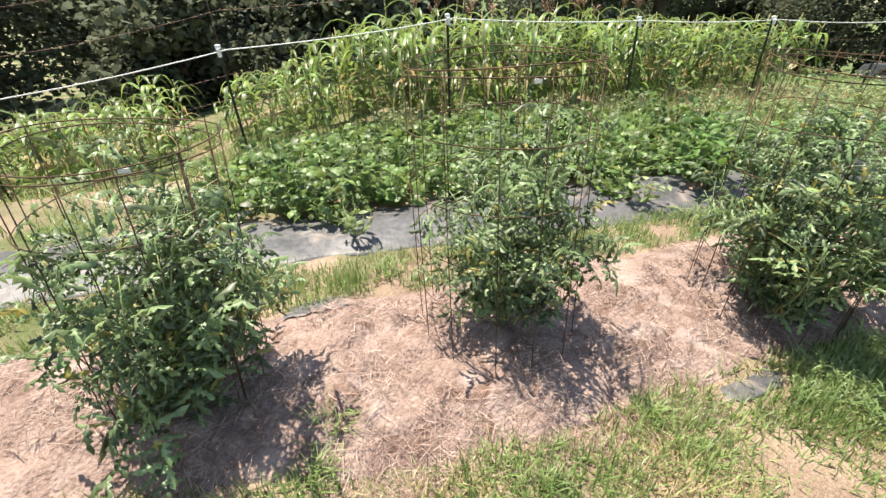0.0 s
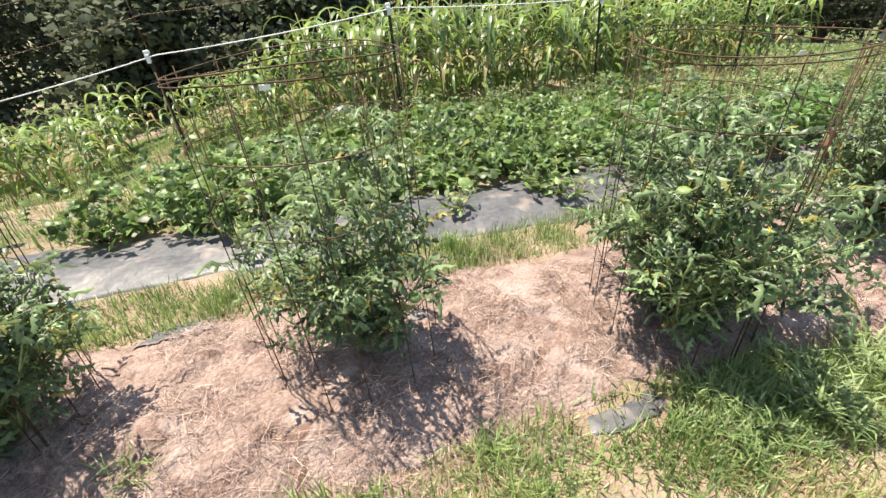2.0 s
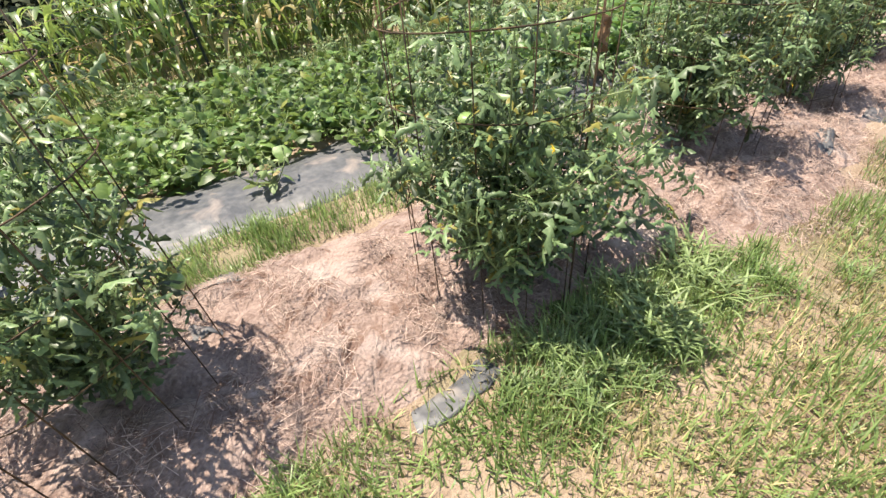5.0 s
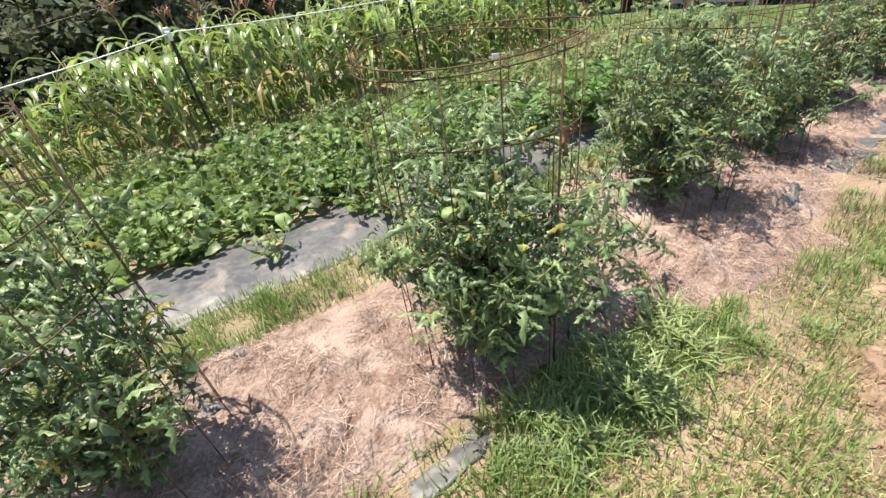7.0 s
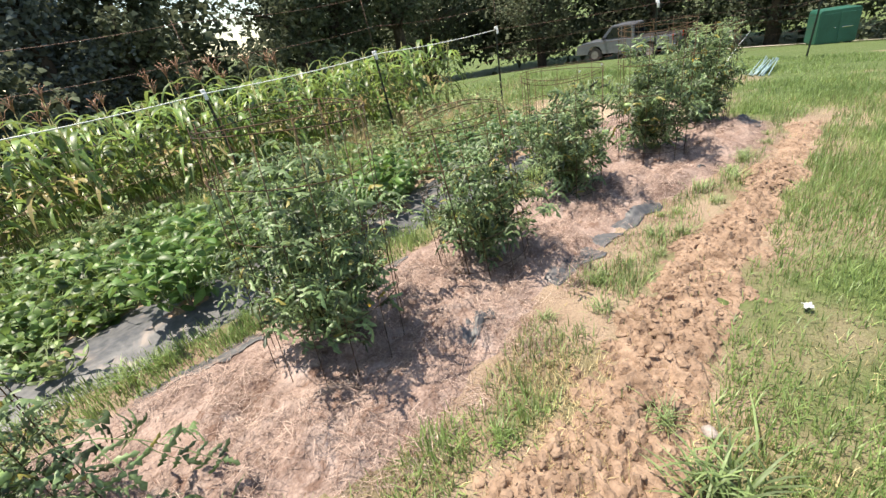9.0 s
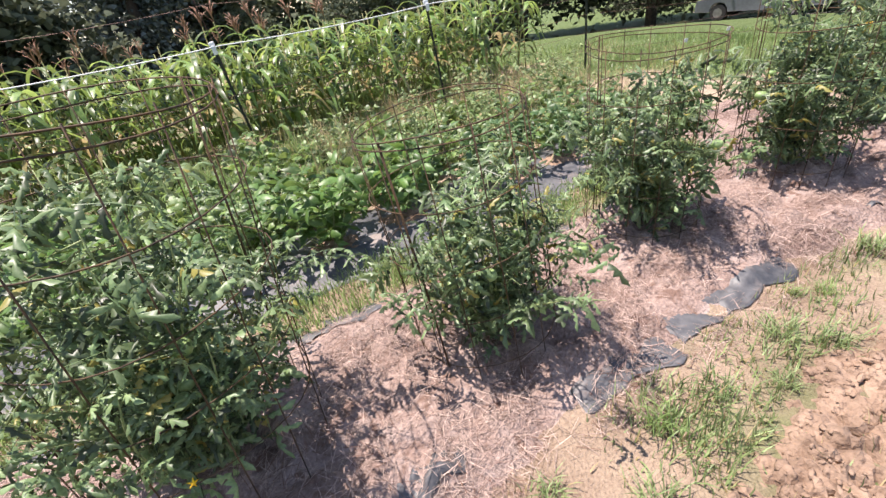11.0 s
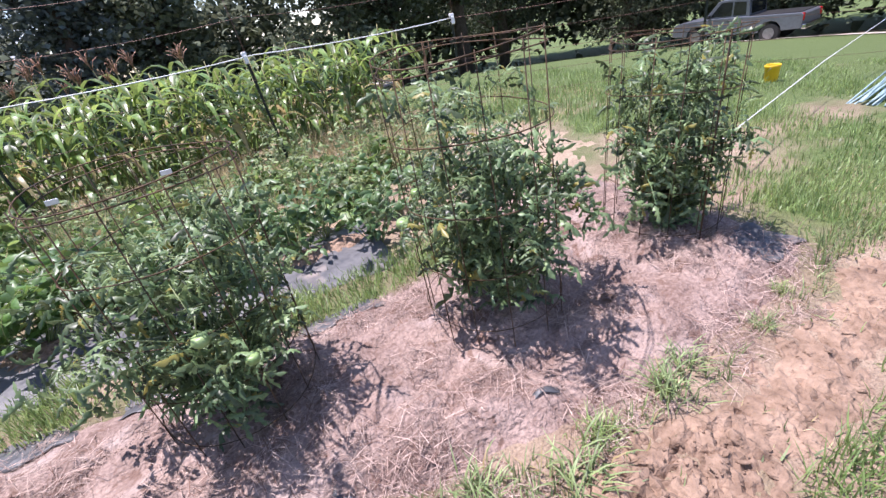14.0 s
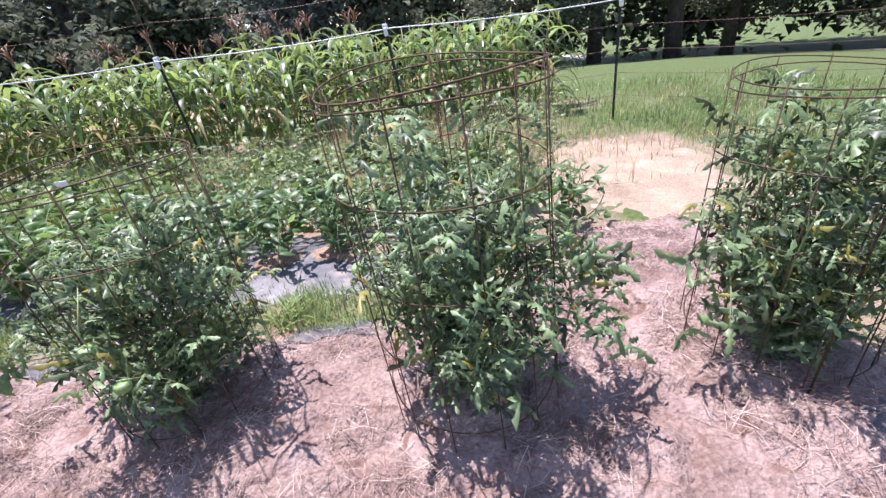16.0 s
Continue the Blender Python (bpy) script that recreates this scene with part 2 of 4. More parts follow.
def frames_for(dirs, ups=None, roll=None, rng=None):
    """Rotations that carry +y to each direction, with +z as near up as it can."""
    y = dirs / np.linalg.norm(dirs, axis=1)[:, None]
    up = np.tile([0.0, 0.0, 1.0], (len(y), 1)) if ups is None else ups
    x = np.cross(y, up)
    x /= np.maximum(np.linalg.norm(x, axis=1), 1e-6)[:, None]
    z = np.cross(x, y)
    if roll is not None:
        c, s = np.cos(roll)[:, None], np.sin(roll)[:, None]
        x, z = x * c + z * s, z * c - x * s
    return np.stack([x, y, z], axis=2)


def join(parts):
    vs, fs, k = [], [], 0
    for v, f in parts:
        vs.append(v)
        fs.append(np.asarray(f) + k)
        k += len(v)
    return np.concatenate(vs), np.concatenate(fs)


def tube(pts, r0, r1=None, sides=5):
    """A tapering tube through points, as corners and triangles."""
    r1 = r0 if r1 is None else r1
    pts = np.asarray(pts, dtype=float)
    n = len(pts)
    vs = []
    for i in range(n):
        d = pts[min(i + 1, n - 1)] - pts[max(i - 1, 0)]
        d /= max(np.linalg.norm(d), 1e-9)
        a = np.cross(d, (0.3, 0.9, 0.2) if abs(d[2]) > 0.8 else (0, 0, 1))
        a /= np.linalg.norm(a)
        b = np.cross(d, a)
        r = r0 + (r1 - r0) * i / max(n - 1, 1)
        for k in range(sides):
            w = 2 * math.pi * k / sides
            vs.append(pts[i] + r * (a * math.cos(w) + b * math.sin(w)))
    fs = []
    for i in range(n - 1):
        for k in range(sides):
            p, q = i * sides + k, i * sides + (k + 1) % sides
            fs += [(p, q, q + sides), (p, q + sides, p + sides)]
    for k in range(1, sides - 1):
        fs += [(0, k + 1, k), ((n - 1) * sides, (n - 1) * sides + k, (n - 1) * sides + k + 1)]
    return np.array(vs), np.array(fs)


def box(bm, cx, cy, cz, sx, sy, sz, bevel=0.0):
    made = bmesh.ops.create_cube(bm, size=1.0)["verts"]
    bmesh.ops.scale(bm, vec=(sx, sy, sz), verts=made)
    bmesh.ops.translate(bm, vec=(cx, cy, cz), verts=made)
    if bevel:
        es = list({e for v in made for e in v.link_edges})
        bmesh.ops.bevel(bm, geom=es, offset=bevel, segments=2, affect="EDGES", profile=0.5)


def prism(bm, outline, y0, y1, bevel=0.0):
    """An outline in x and z drawn out along y."""
    a = [bm.verts.new((x, y0, z)) for x, z in outline]
    b = [bm.verts.new((x, y1, z)) for x, z in outline]
    k = len(a)
    bm.faces.new(a)
    bm.faces.new(b[::-1])
    for i in range(k):
        bm.faces.new((a[i], b[i], b[(i + 1) % k], a[(i + 1) % k]))
    bmesh.ops.recalc_face_normals(bm, faces=bm.faces[:])
    if bevel:
        bmesh.ops.bevel(bm, geom=bm.edges[:], offset=bevel, segments=2, affect="EDGES", profile=0.5)


# ---- ground, beds, plastic ----


def steps(lo, hi, fine, far):
    out, s, v = list(np.arange(lo, hi, fine)), fine, hi
    up = []
    while v < far:
        up.append(v)
        s *= 1.25
        v += s
    s, v, dn = fine, lo, []
    while v > -far:
        s *= 1.25
        v -= s
        dn.append(v)
    return dn[::-1] + out + up


def sheet(name, xs, ys, height, material):
    verts = [(x, y, height(x, y)) for y in ys for x in xs]
    n = len(xs)
    faces = [(j * n + i, j * n + i + 1, (j + 1) * n + i + 1, (j + 1) * n + i) for j in range(len(ys) - 1) for i in range(n - 1)]
    return new(name, mesh_from(name, verts, faces, material, flat=False))


def ground_material():
    m = mat("grassy_soil", (0.22, 0.15, 0.105), (0.39, 0.295, 0.215), 2.5, 0.95, bump=1.0, bump_scale=90, fine=75)
    n, l = m.node_tree.nodes, m.node_tree.links
    b = n["Principled BSDF"]
    soil = b.inputs["Base Color"].links[0].from_socket
    geo = n.new("ShaderNodeNewGeometry")
    g1, g2, r1, r2 = n.new("ShaderNodeTexNoise"), n.new("ShaderNodeTexNoise"), n.new("ShaderNodeValToRGB"), n.new("ShaderNodeValToRGB")
    g1.inputs["Scale"].default_value, g1.inputs["Detail"].default_value = 0.9, 6
    g2.inputs["Scale"].default_value, g2.inputs["Detail"].default_value = 24, 10
    r1.color_ramp.elements[0].position, r1.color_ramp.elements[1].position = 0.50, 0.68
    r2.color_ramp.elements[0].color, r2.color_ramp.elements[1].color = (0.056, 0.09, 0.02, 1), (0.12, 0.162, 0.047, 1)
    r2.color_ramp.elements[0].position, r2.color_ramp.elements[1].position = 0.3, 0.7
    sep, far = n.new("ShaderNodeSeparateXYZ"), n.new("ShaderNodeMapRange")
    l.new(geo.outputs["Position"], sep.inputs[0])
    far.inputs["From Min"].default_value, far.inputs["From Max"].default_value = 9.5, 13
    far.inputs["To Min"].default_value, far.inputs["To Max"].default_value = 0.0, 0.3
    l.new(sep.outputs["X"], far.inputs["Value"])
    side = n.new("ShaderNodeMapRange")
    side.inputs["From Min"].default_value, side.inputs["From Max"].default_value = 0.7, -0.1
    side.inputs["To Min"].default_value, side.inputs["To Max"].default_value = 0.0, 0.16
    l.new(sep.outputs["Y"], side.inputs["Value"])
    back = n.new("ShaderNodeMapRange")
    back.inputs["From Min"].default_value, back.inputs["From Max"].default_value = 3.6, 6.5
    back.inputs["To Min"].default_value, back.inputs["To Max"].default_value = 0.0, 0.14
    l.new(sep.outputs["Y"], back.inputs["Value"])
    both = n.new("ShaderNodeMath")
    l.new(side.outputs[0], both.inputs[0])
    l.new(back.outputs[0], both.inputs[1])
    both2 = n.new("ShaderNodeMath")
    l.new(both.outputs[0], both2.inputs[0])
    l.new(far.outputs[0], both2.inputs[1])
    far = both2
    add_ = n.new("ShaderNodeMath")
    mx = n.new("ShaderNodeMixRGB")
    for g in (g1, g2):
        l.new(geo.outputs["Position"], g.inputs["Vector"])
    l.new(g1.outputs["Fac"], add_.inputs[0])
    l.new(far.outputs[0], add_.inputs[1])
    l.new(add_.outputs[0], r1.inputs[0])
    l.new(g2.outputs["Fac"], r2.inputs[0])
    l.new(r1.outputs[0], mx.inputs[0])
    l.new(soil, mx.inputs[1])
    l.new(r2.outputs[0], mx.inputs[2])
    l.new(mx.outputs[0], b.inputs["Base Color"])
    return m




def weather(m, scale, lo, hi, tone):
    """Blotches of another tone over a material."""
    n, l = m.node_tree.nodes, m.node_tree.links
    b = n["Principled BSDF"]
    old = b.inputs["Base Color"].links[0].from_socket
    geo, t, r, mx = n.new("ShaderNodeNewGeometry"), n.new("ShaderNodeTexNoise"), n.new("ShaderNodeValToRGB"), n.new("ShaderNodeMixRGB")
    t.inputs["Scale"].default_value, t.inputs["Detail"].default_value, t.inputs["Distortion"].default_value = scale, 6, 0.6
    r.color_ramp.elements[0].position, r.color_ramp.elements[1].position = lo, hi
    mx.inputs[2].default_value = (*tone, 1)
    l.new(geo.outputs["Position"], t.inputs["Vector"])
    l.new(t.outputs["Fac"], r.inputs[0])
    l.new(r.outputs[0], mx.inputs[0])
    l.new(old, mx.inputs[1])
    l.new(mx.outputs[0], b.inputs["Base Color"])


weather(M_STRAW_BED, 3.1, 0.54, 0.68, (0.385, 0.30, 0.268))       # bleached crust
weather(M_STRAW_BED, 9.0, 0.58, 0.66, (0.18, 0.11, 0.085))      # darker brown pockets
weather(M_PLASTIC, 5.0, 0.57, 0.70, (0.24, 0.20, 0.18))          # dried mud on the film
M_GROUND = ground_material()
tagged(sheet("ground", steps(-5, 16, 0.12, 700), steps(-3, 10, 0.12, 700), land, M_GROUND),
       "grassy garden ground with bare tan soil showing through", "ground", kind="structure")
tagged(sheet("straw_mulch_bed", list(np.arange(-4, 9.56, 0.03)), list(np.arange(0.98, 3.55, 0.03)), bed_height, M_STRAW_BED),
       "raised bed covered with faded pinkish straw mulch", "garden bed", kind="structure")


def dirt_height(x, y):
    w = 0.16 * noise.noise((x * 2.3, y * 2.3, 21)) + 0.07 * noise.noise((x * 7, y * 7, 22))
    l, r = along(DIRT_L, x) + w + 0.06, along(DIRT_R, x) + w - 0.03
    e = smooth(r - 0.08, r + 0.16, y) * (1 - smooth(l - 0.22, l + 0.06, y)) * smooth(2.7, 3.3, x) * (1 - smooth(9.4, 10.0, x))
    n = abs(noise.noise((x * 8, y * 8, 4))) * 0.05 + abs(noise.noise((x * 19, y * 19, 5))) * 0.045 - abs(noise.noise((x * 33, y * 31, 9))) * 0.02 + noise.noise((x * 3, y * 3, 6)) * 0.02
    d = noise.voronoi((x * 11 + 0.4 * noise.noise((x * 6, y * 6, 1)), y * 11, 0.5))[0]
    n += 0.030 * smooth(0.02, 0.26, d[1] - d[0]) - 0.016
    return land(x, y) - 0.03 + e * (0.04 + (1.05 - 0.45 * smooth(7.6, 8.5, x)) * n)


dirt = tagged(sheet("tilled_dirt_strip", list(np.arange(2.6, 10.1, 0.022)), list(np.arange(-0.4, 1.4, 0.022)), dirt_height, M_DIRT),
       "strip of freshly tilled cracked reddish clay soil", "soil", kind="structure")
dirt.data.polygons.foreach_set("use_smooth", [False] * len(dirt.data.polygons))


def plastic(name, outline_near, y_far, x0, x1, lift, label):
    xs = list(np.arange(x0, x1 + 0.01, 0.06))
    rows = 14
    verts, faces = [], []
    for x in xs:
        a = along(outline_near, x)
        wob = 0.03 * noise.noise((x * 3.1, a, 9))
        for k in range(rows + 1):
            y = a + wob + (y_far + 0.07 * noise.noise((x * 6.3, 2.0, 4)) - a - wob) * k / rows
            verts.append((x, y, land(x, y) + lift(x, y, k / rows) + 0.012 * noise.noise((x * 5, y * 9, 4))))
    for i in range(len(xs) - 1):
        for k in range(rows):
            p = i * (rows + 1) + k
            faces.append((p, p + rows + 1, p + rows + 2, p + 1))
    ob = new(name, mesh_from(name, verts, faces, M_PLASTIC, flat=False))
    so = ob.modifiers.new("thick", "SOLIDIFY")
    so.thickness = 0.003
    return tagged(ob, label, "plastic mulch")


plastic("plastic_sheet", [(-6, 2.98), (0, 3.14), (2.8, 2.94), (9.2, 2.90)], 3.95, -6, 7.65,
        lambda x, y, k: -0.012 + 0.075 * math.sin(math.pi * min(1, 0.04 + k)) ** 1.1 + 0.02 * k * noise.noise((x * 2.2, y * 5, 6)), "dusty black plastic mulch sheet over the second bed")


def film(x0, x1, ya, yb, label):
    """A torn strip of film: a ragged near edge over the straw, the far edge and both ends running under it."""
    xs, rows = np.arange(x0, x1 + 0.001, 0.022), 11
    verts, faces = [], []
    for x in xs:
        near = ya + 0.065 * noise.noise((x * 5, ya * 3, 9)) + 0.018 * noise.noise((x * 21, ya, 2))
        far = yb + 0.035 * noise.noise((x * 4, yb * 3, 4)) + 0.02
        q = min(1.0, (x - x0) / 0.07, (x1 - x) / 0.07)
        for k in range(rows + 1):
            t = k / rows
            y = near + (far - near) * t
            top = max(bed_height(x, y), land(x, y))
            verts.append((x, y, top + 0.010 - 0.030 * t ** 4 - 0.022 * (1 - q) - (0.018 * smooth(0.22, 0.5, noise.noise((x * 5.5, y * 8, 31))) if x1 - x0 > 0.6 else 0) + 0.007 * noise.noise((x * 7, y * 26, 2)) + 0.004 * noise.noise((x * 30, y * 30, 2))))
    for i in range(len(xs) - 1):
        for k in range(rows):
            p = i * (rows + 1) + k
            faces.append((p, p + rows + 1, p + rows + 2, p + 1))
    ob = new("plastic_edge", mesh_from("plastic_edge", verts, faces, M_PLASTIC, flat=False))
    ob.modifiers.new("thick", "SOLIDIFY").thickness = 0.002
    return tagged(ob, label, "plastic mulch")


for x0, x1, ya, yb in ((1.70, 2.16, 1.38, 1.50), (4.56, 4.90, 1.44, 1.56), (5.34, 5.96, 1.42, 1.58), (5.94, 6.90, 1.44, 1.60), (7.57, 7.76, 1.45, 1.52), (9.0, 9.5, 1.5, 1.78),
                       (1.16, 1.34, 2.20, 2.30), (-0.85, -0.45, 1.50, 1.64)):
    film(x0, x1, ya, yb, "torn edge of black plastic showing from under the straw")
for x0, x1 in ((-0.2, 0.25), (1.15, 1.5), (3.0, 3.85), (4.1, 5.0), (5.4, 5.9), (6.0, 6.4), (6.85, 7.4)):
    film(x0, x1, 2.50, 2.72, "edge of black plastic at the back of the straw bed")

for cx, cy, rx, ry in ((9.45, 4.35, 0.85, 1.15), (-0.75, 5.2, 0.75, 0.5)):
    tagged(sheet("bare_soil_patch", list(np.arange(cx - rx, cx + rx, 0.05)), list(np.arange(cy - ry, cy + ry, 0.05)),
                 lambda x, y: land(x, y) + 0.03 * (0.72 + 0.5 * noise.noise((x * 3, y * 3, 3)) - ((x - cx) / rx) ** 2 - ((y - cy) / ry) ** 2) + 0.008 * noise.noise((x * 18, y * 18, 4)), M_DRY_SOIL),
           "bare patch of pale dry soil and straw", "soil", kind="structure")

# driveway beyond the lawn
dv, df = [], []
for i, y in enumerate(np.arange(-30, 60, 2.0)):
    for k, dx in enumerate((0, 1.2, 2.4, 3.2)):
        x = 28.3 + 0.006 * (y - 8) ** 2 * (-1 if y > 8 else 0.3) + dx
        dv.append((x, y, land(x, y) + 0.035))
for i in range(44):
    for k in range(3):
        p = i * 4 + k
        df.append((p, p + 1, p + 5, p + 4))
tagged(new("driveway", mesh_from("driveway", dv, df, M_GRAVEL)), "pale gravel driveway at the end of the lawn", "driveway", kind="structure")

# ---- loose straw, clods and grass ----
rng = np.random.default_rng(4)


def lying(n, xr, yr, height, keep, lo, hi, width, name, material, label, category):
    xs, ys = rng.uniform(*xr, n), rng.uniform(*yr, n)
    pos, dirs, size = [], [], []
    for x, y in zip(xs, ys):
        if keep(x, y):
            pos.append((x, y, height(x, y) + rng.uniform(0.002, 0.019)))
            a = rng.uniform(0, 2 * math.pi)
            dirs.append((math.cos(a), math.sin(a), rng.normal(0, 0.22)))
            size.append(rng.uniform(lo, hi))
    w = width
    tpl = ([(-w, -0.5, 0), (w, -0.5, 0), (w, 0.05, 0.035), (-w, 0.05, 0.035), (0, 0.5, 0.0)], [(0, 1, 2), (0, 2, 3), (3, 2, 4)])
    v, f = spread(tpl, pos, frames_for(np.array(dirs), roll=rng.uniform(-0.6, 0.6, len(pos))), size)
    return tagged(new(name, fast_mesh(name, v, f, material)), label, category, kind="stuff")


def on_bed(x, y):
    near = along(LEFT_EDGE, x)
    return near - 0.1 + 0.12 * noise.noise((x * 4, y * 4, 8)) < y < far_edge(x) - 0.05 and noise.noise((x * 3, y * 3, 12)) > -0.25 + 0.5 * rng.random()


lying(190000, (-2.6, 9.4), (0.98, 3.45), lambda x, y: max(bed_height(x, y), land(x, y)), on_bed, 0.03, 0.12, 0.010, "loose_straw", M_STRAW,
      "loose dry straw strands scattered over the bed", "straw")

ico = bmesh.new()
bmesh.ops.create_icosphere(ico, subdivisions=1, radius=1.0)
ICO = ([v.co * (0.80 + 0.42 * math.sin(v.index * 12.9)) for v in ico.verts], [[v.index for v in f.verts] for f in ico.faces])
ico.free()
ICO = ([(v[0] * 1.4, v[1], v[2] * 0.5) for v in ICO[0]], ICO[1])
pos, size, dirs = [], [], []
while len(pos) < 4200:
    x, y = rng.uniform(2.9, 9.9), rng.uniform(-0.3, 1.35)
    if in_dirt(x, y) and rng.random() < (0.15 + 0.85 * smooth(-0.15, 0.2, noise.noise((x * 2.2, y * 2.2, 2)))) * (1 - 0.75 * smooth(7.7, 8.4, x)):
        s = 0.0035 + 0.024 * rng.random() ** 4
        pos.append((x, y, dirt_height(x, y) - s * 0.45))
        size.append(s)
        dirs.append(rng.normal(0, 1, 3))
v, f = spread(ICO, pos, frames_for(np.array(dirs)), size)
tagged(new("soil_clods", fast_mesh("soil_clods", v, f, M_DIRT)), "crumbled lumps of dry reddish clay", "soil", kind="stuff")

BLADE = ([(-0.5, 0, 0), (0.5, 0, 0), (0.4, 0.10, 0.5), (-0.4, 0.10, 0.5), (0.0, 0.42, 1.0)], [(0, 1, 2), (0, 2, 3), (3, 2, 4)])


def grass(name, n, xr, yr, keep, height, hgt, width, material, label, lean=0.35):
    xs, ys = rng.uniform(*xr, n), rng.uniform(*yr, n)
    pos, sc, rot = [], [], []
    for x, y in zip(xs, ys):
        k = keep(x, y)
        if k > rng.random():
            h = rng.uniform(*hgt) * (0.55 + 0.45 * k)
            a, b = rng.uniform(0, 2 * math.pi), rng.normal(0, lean)
            pos.append((x, y, height(x, y) - 0.008))
            sc.append((width * rng.uniform(0.6, 1.3), h, h))
            rot.append((a, b))
    rot, sc, pos = np.array(rot), np.array(sc), np.array(pos)
    tv = np.asarray(BLADE[0])[None] * sc[:, None, :]
    cb, sb = np.cos(rot[:, 1])[:, None], np.sin(rot[:, 1])[:, None]
    y1, z1 = tv[:, :, 1] * cb + tv[:, :, 2] * sb, tv[:, :, 2] * cb - tv[:, :, 1] * sb
    ca, sa = np.cos(rot[:, 0])[:, None], np.sin(rot[:, 0])[:, None]
    v = np.stack([tv[:, :, 0] * ca - y1 * sa, tv[:, :, 0] * sa + y1 * ca, z1], axis=2) + pos[:, None, :]
    f = np.asarray(BLADE[1])[None] + (np.arange(len(pos)) * 5)[:, None, None]
    return tagged(new(name, fast_mesh(name, v.reshape(-1, 3), f.reshape(-1, 3), material)), label, "grass", kind="stuff")


def patch(x, y, s=1.6, seed=0, bias=0.5):
    return min(1.0, max(0.0, bias + 1.1 * noise.noise((x * s, y * s, seed))))


def near_path(x, y):
    e = along(LEFT_EDGE, x)
    if y > e + 0.08 or in_dirt(x, y) or (1.70 < x < 2.14 and 1.36 < y < 1.52):
        return 0
    tall = math.exp(-(((x - 2.65) / 0.75) ** 2 + ((y - 1.35) / 0.3) ** 2))
    return min(1, patch(x, y, 2.6, 1, 0.60 - 0.38 * smooth(2.9, 3.6, x)) * smooth(-0.4, 0.2, y) + 1.2 * tall)


grass("path_grass", 95000, (-2.5, 4.6), (-0.4, 1.75), near_path, land, (0.05, 0.15), 0.0065, M_GRASS, "short patchy green grass on the path beside the bed", 1.0)
grass("tall_grass", 9000, (1.75, 3.5), (0.8, 1.75), lambda x, y: math.exp(-(((x - 2.65) / 0.5) ** 2 + ((y - 1.30) / 0.20) ** 2)), land,
      (0.05, 0.13), 0.011, M_GRASS, "lush tall crabgrass growing against the bed", 1.2)
grass("dry_path_grass", 70000, (-2.5, 5.0), (-0.4, 1.6), lambda x, y: 0 if y > along(LEFT_EDGE, x) + 0.05 else patch(x, y, 2.0, 5, 0.58), land,
      (0.03, 0.09), 0.005, M_GRASS_DRY, "dry tan grass between the green patches", 0.7)
grass("strip_grass", 20000, (4.4, 9.8), (0.75, 1.6), lambda x, y: 0 if in_dirt(x, y) or y > along(LEFT_EDGE, x) + 0.03 else patch(x, y, 2.4, 3, 0.42), land,
      (0.04, 0.13), 0.006, M_WEED, "sparse weedy grass between the bed and the tilled soil", 0.5)
grass("lawn_grass", 210000, (3.4, 13.5), (-2.6, 2.0), lambda x, y: 0 if in_dirt(x, y) or (x < 9.7 and y > along(DIRT_L, x) - 0.25) else patch(x, y, 1.3, 4, 0.72) * smooth(-2.6, -1.0, y) * (1 - smooth(11, 13.5, x)), land,
      (0.04, 0.13), 0.0055, M_GRASS, "green unmown grass beside the garden", 0.6)
grass("row_grass", 42000, (-3, 9), (2.60, 3.14), lambda x, y: 0 if y < far_edge(x) - 0.06 else patch(x, y, 3.4, 7, 0.62) * (1 - 0.75 * smooth(2.95, 3.12, y)), lambda x, y: land(x, y) + 0.01, (0.03, 0.13), 0.006, M_GRASS,
      "grass growing in the narrow path between two beds", 0.5)
grass("back_grass", 60000, (-5, 14), (3.9, 9.0), lambda x, y: patch(x, y, 1.1, 8, 0.48) * (0.25 if 9 < x < 10.3 and 3.2 < y < 5.4 else 1), land, (0.05, 0.20), 0.010, M_GRASS,
      "long grass and weeds at the back of the garden", 0.4)
grass("lawn_dry_grass", 50000, (3.4, 13.5), (-2.6, 2.0), lambda x, y: 0 if (x < 9.7 and y > along(DIRT_L, x) - 0.1) else patch(x, y, 1.5, 14, 0.4) * smooth(-2.6, -1.0, y) * (1 - smooth(11, 13.5, x)), land,
      (0.03, 0.09), 0.004, M_GRASS_DRY, "dry tan grass blades among the green lawn", 0.7)
grass("end_grass", 60000, (9.4, 16), (1.2, 7), lambda x, y: patch(x, y, 1.1, 15, 0.42) * (0.12 if x < 10.5 and 2.6 < y < 5.3 else 1), land, (0.04, 0.12), 0.008, M_GRASS,
      "long grass past the end of the beds", 0.4)
grass("back_dry_grass", 12000, (-5, 12), (4.6, 7.5), lambda x, y: patch(x, y, 1.3, 9, 0.4), land, (0.05, 0.22), 0.008, M_GRASS_DRY, "dry tan grass at the back of the garden", 0.5)


grass("vine_bed_grass", 12000, (-1.0, 6.5), (4.1, 6.2), lambda x, y: patch(x, y, 2.0, 61, 0.40), land, (0.18, 0.42), 0.010, M_GRASS, "long grass standing among the vines", 0.45)
grass("dry_weed_stalks", 9000, (4.6, 9.4), (4.0, 6.6), lambda x, y: patch(x, y, 1.7, 41, 0.30), land, (0.15, 0.62), 0.007, M_GRASS_DRY, "brown dry weed stalks standing at the back of the garden", 0.3)
grass("soil_strip_weeds", 2600, (3.2, 9.6), (-0.2, 1.3), lambda x, y: max(0, patch(x, y, 3.1, 52, 0.12)), lambda x, y: land(x, y) + 0.02, (0.03, 0.10), 0.006, M_WEED, "scattered small weeds coming up in the tilled soil", 0.8)


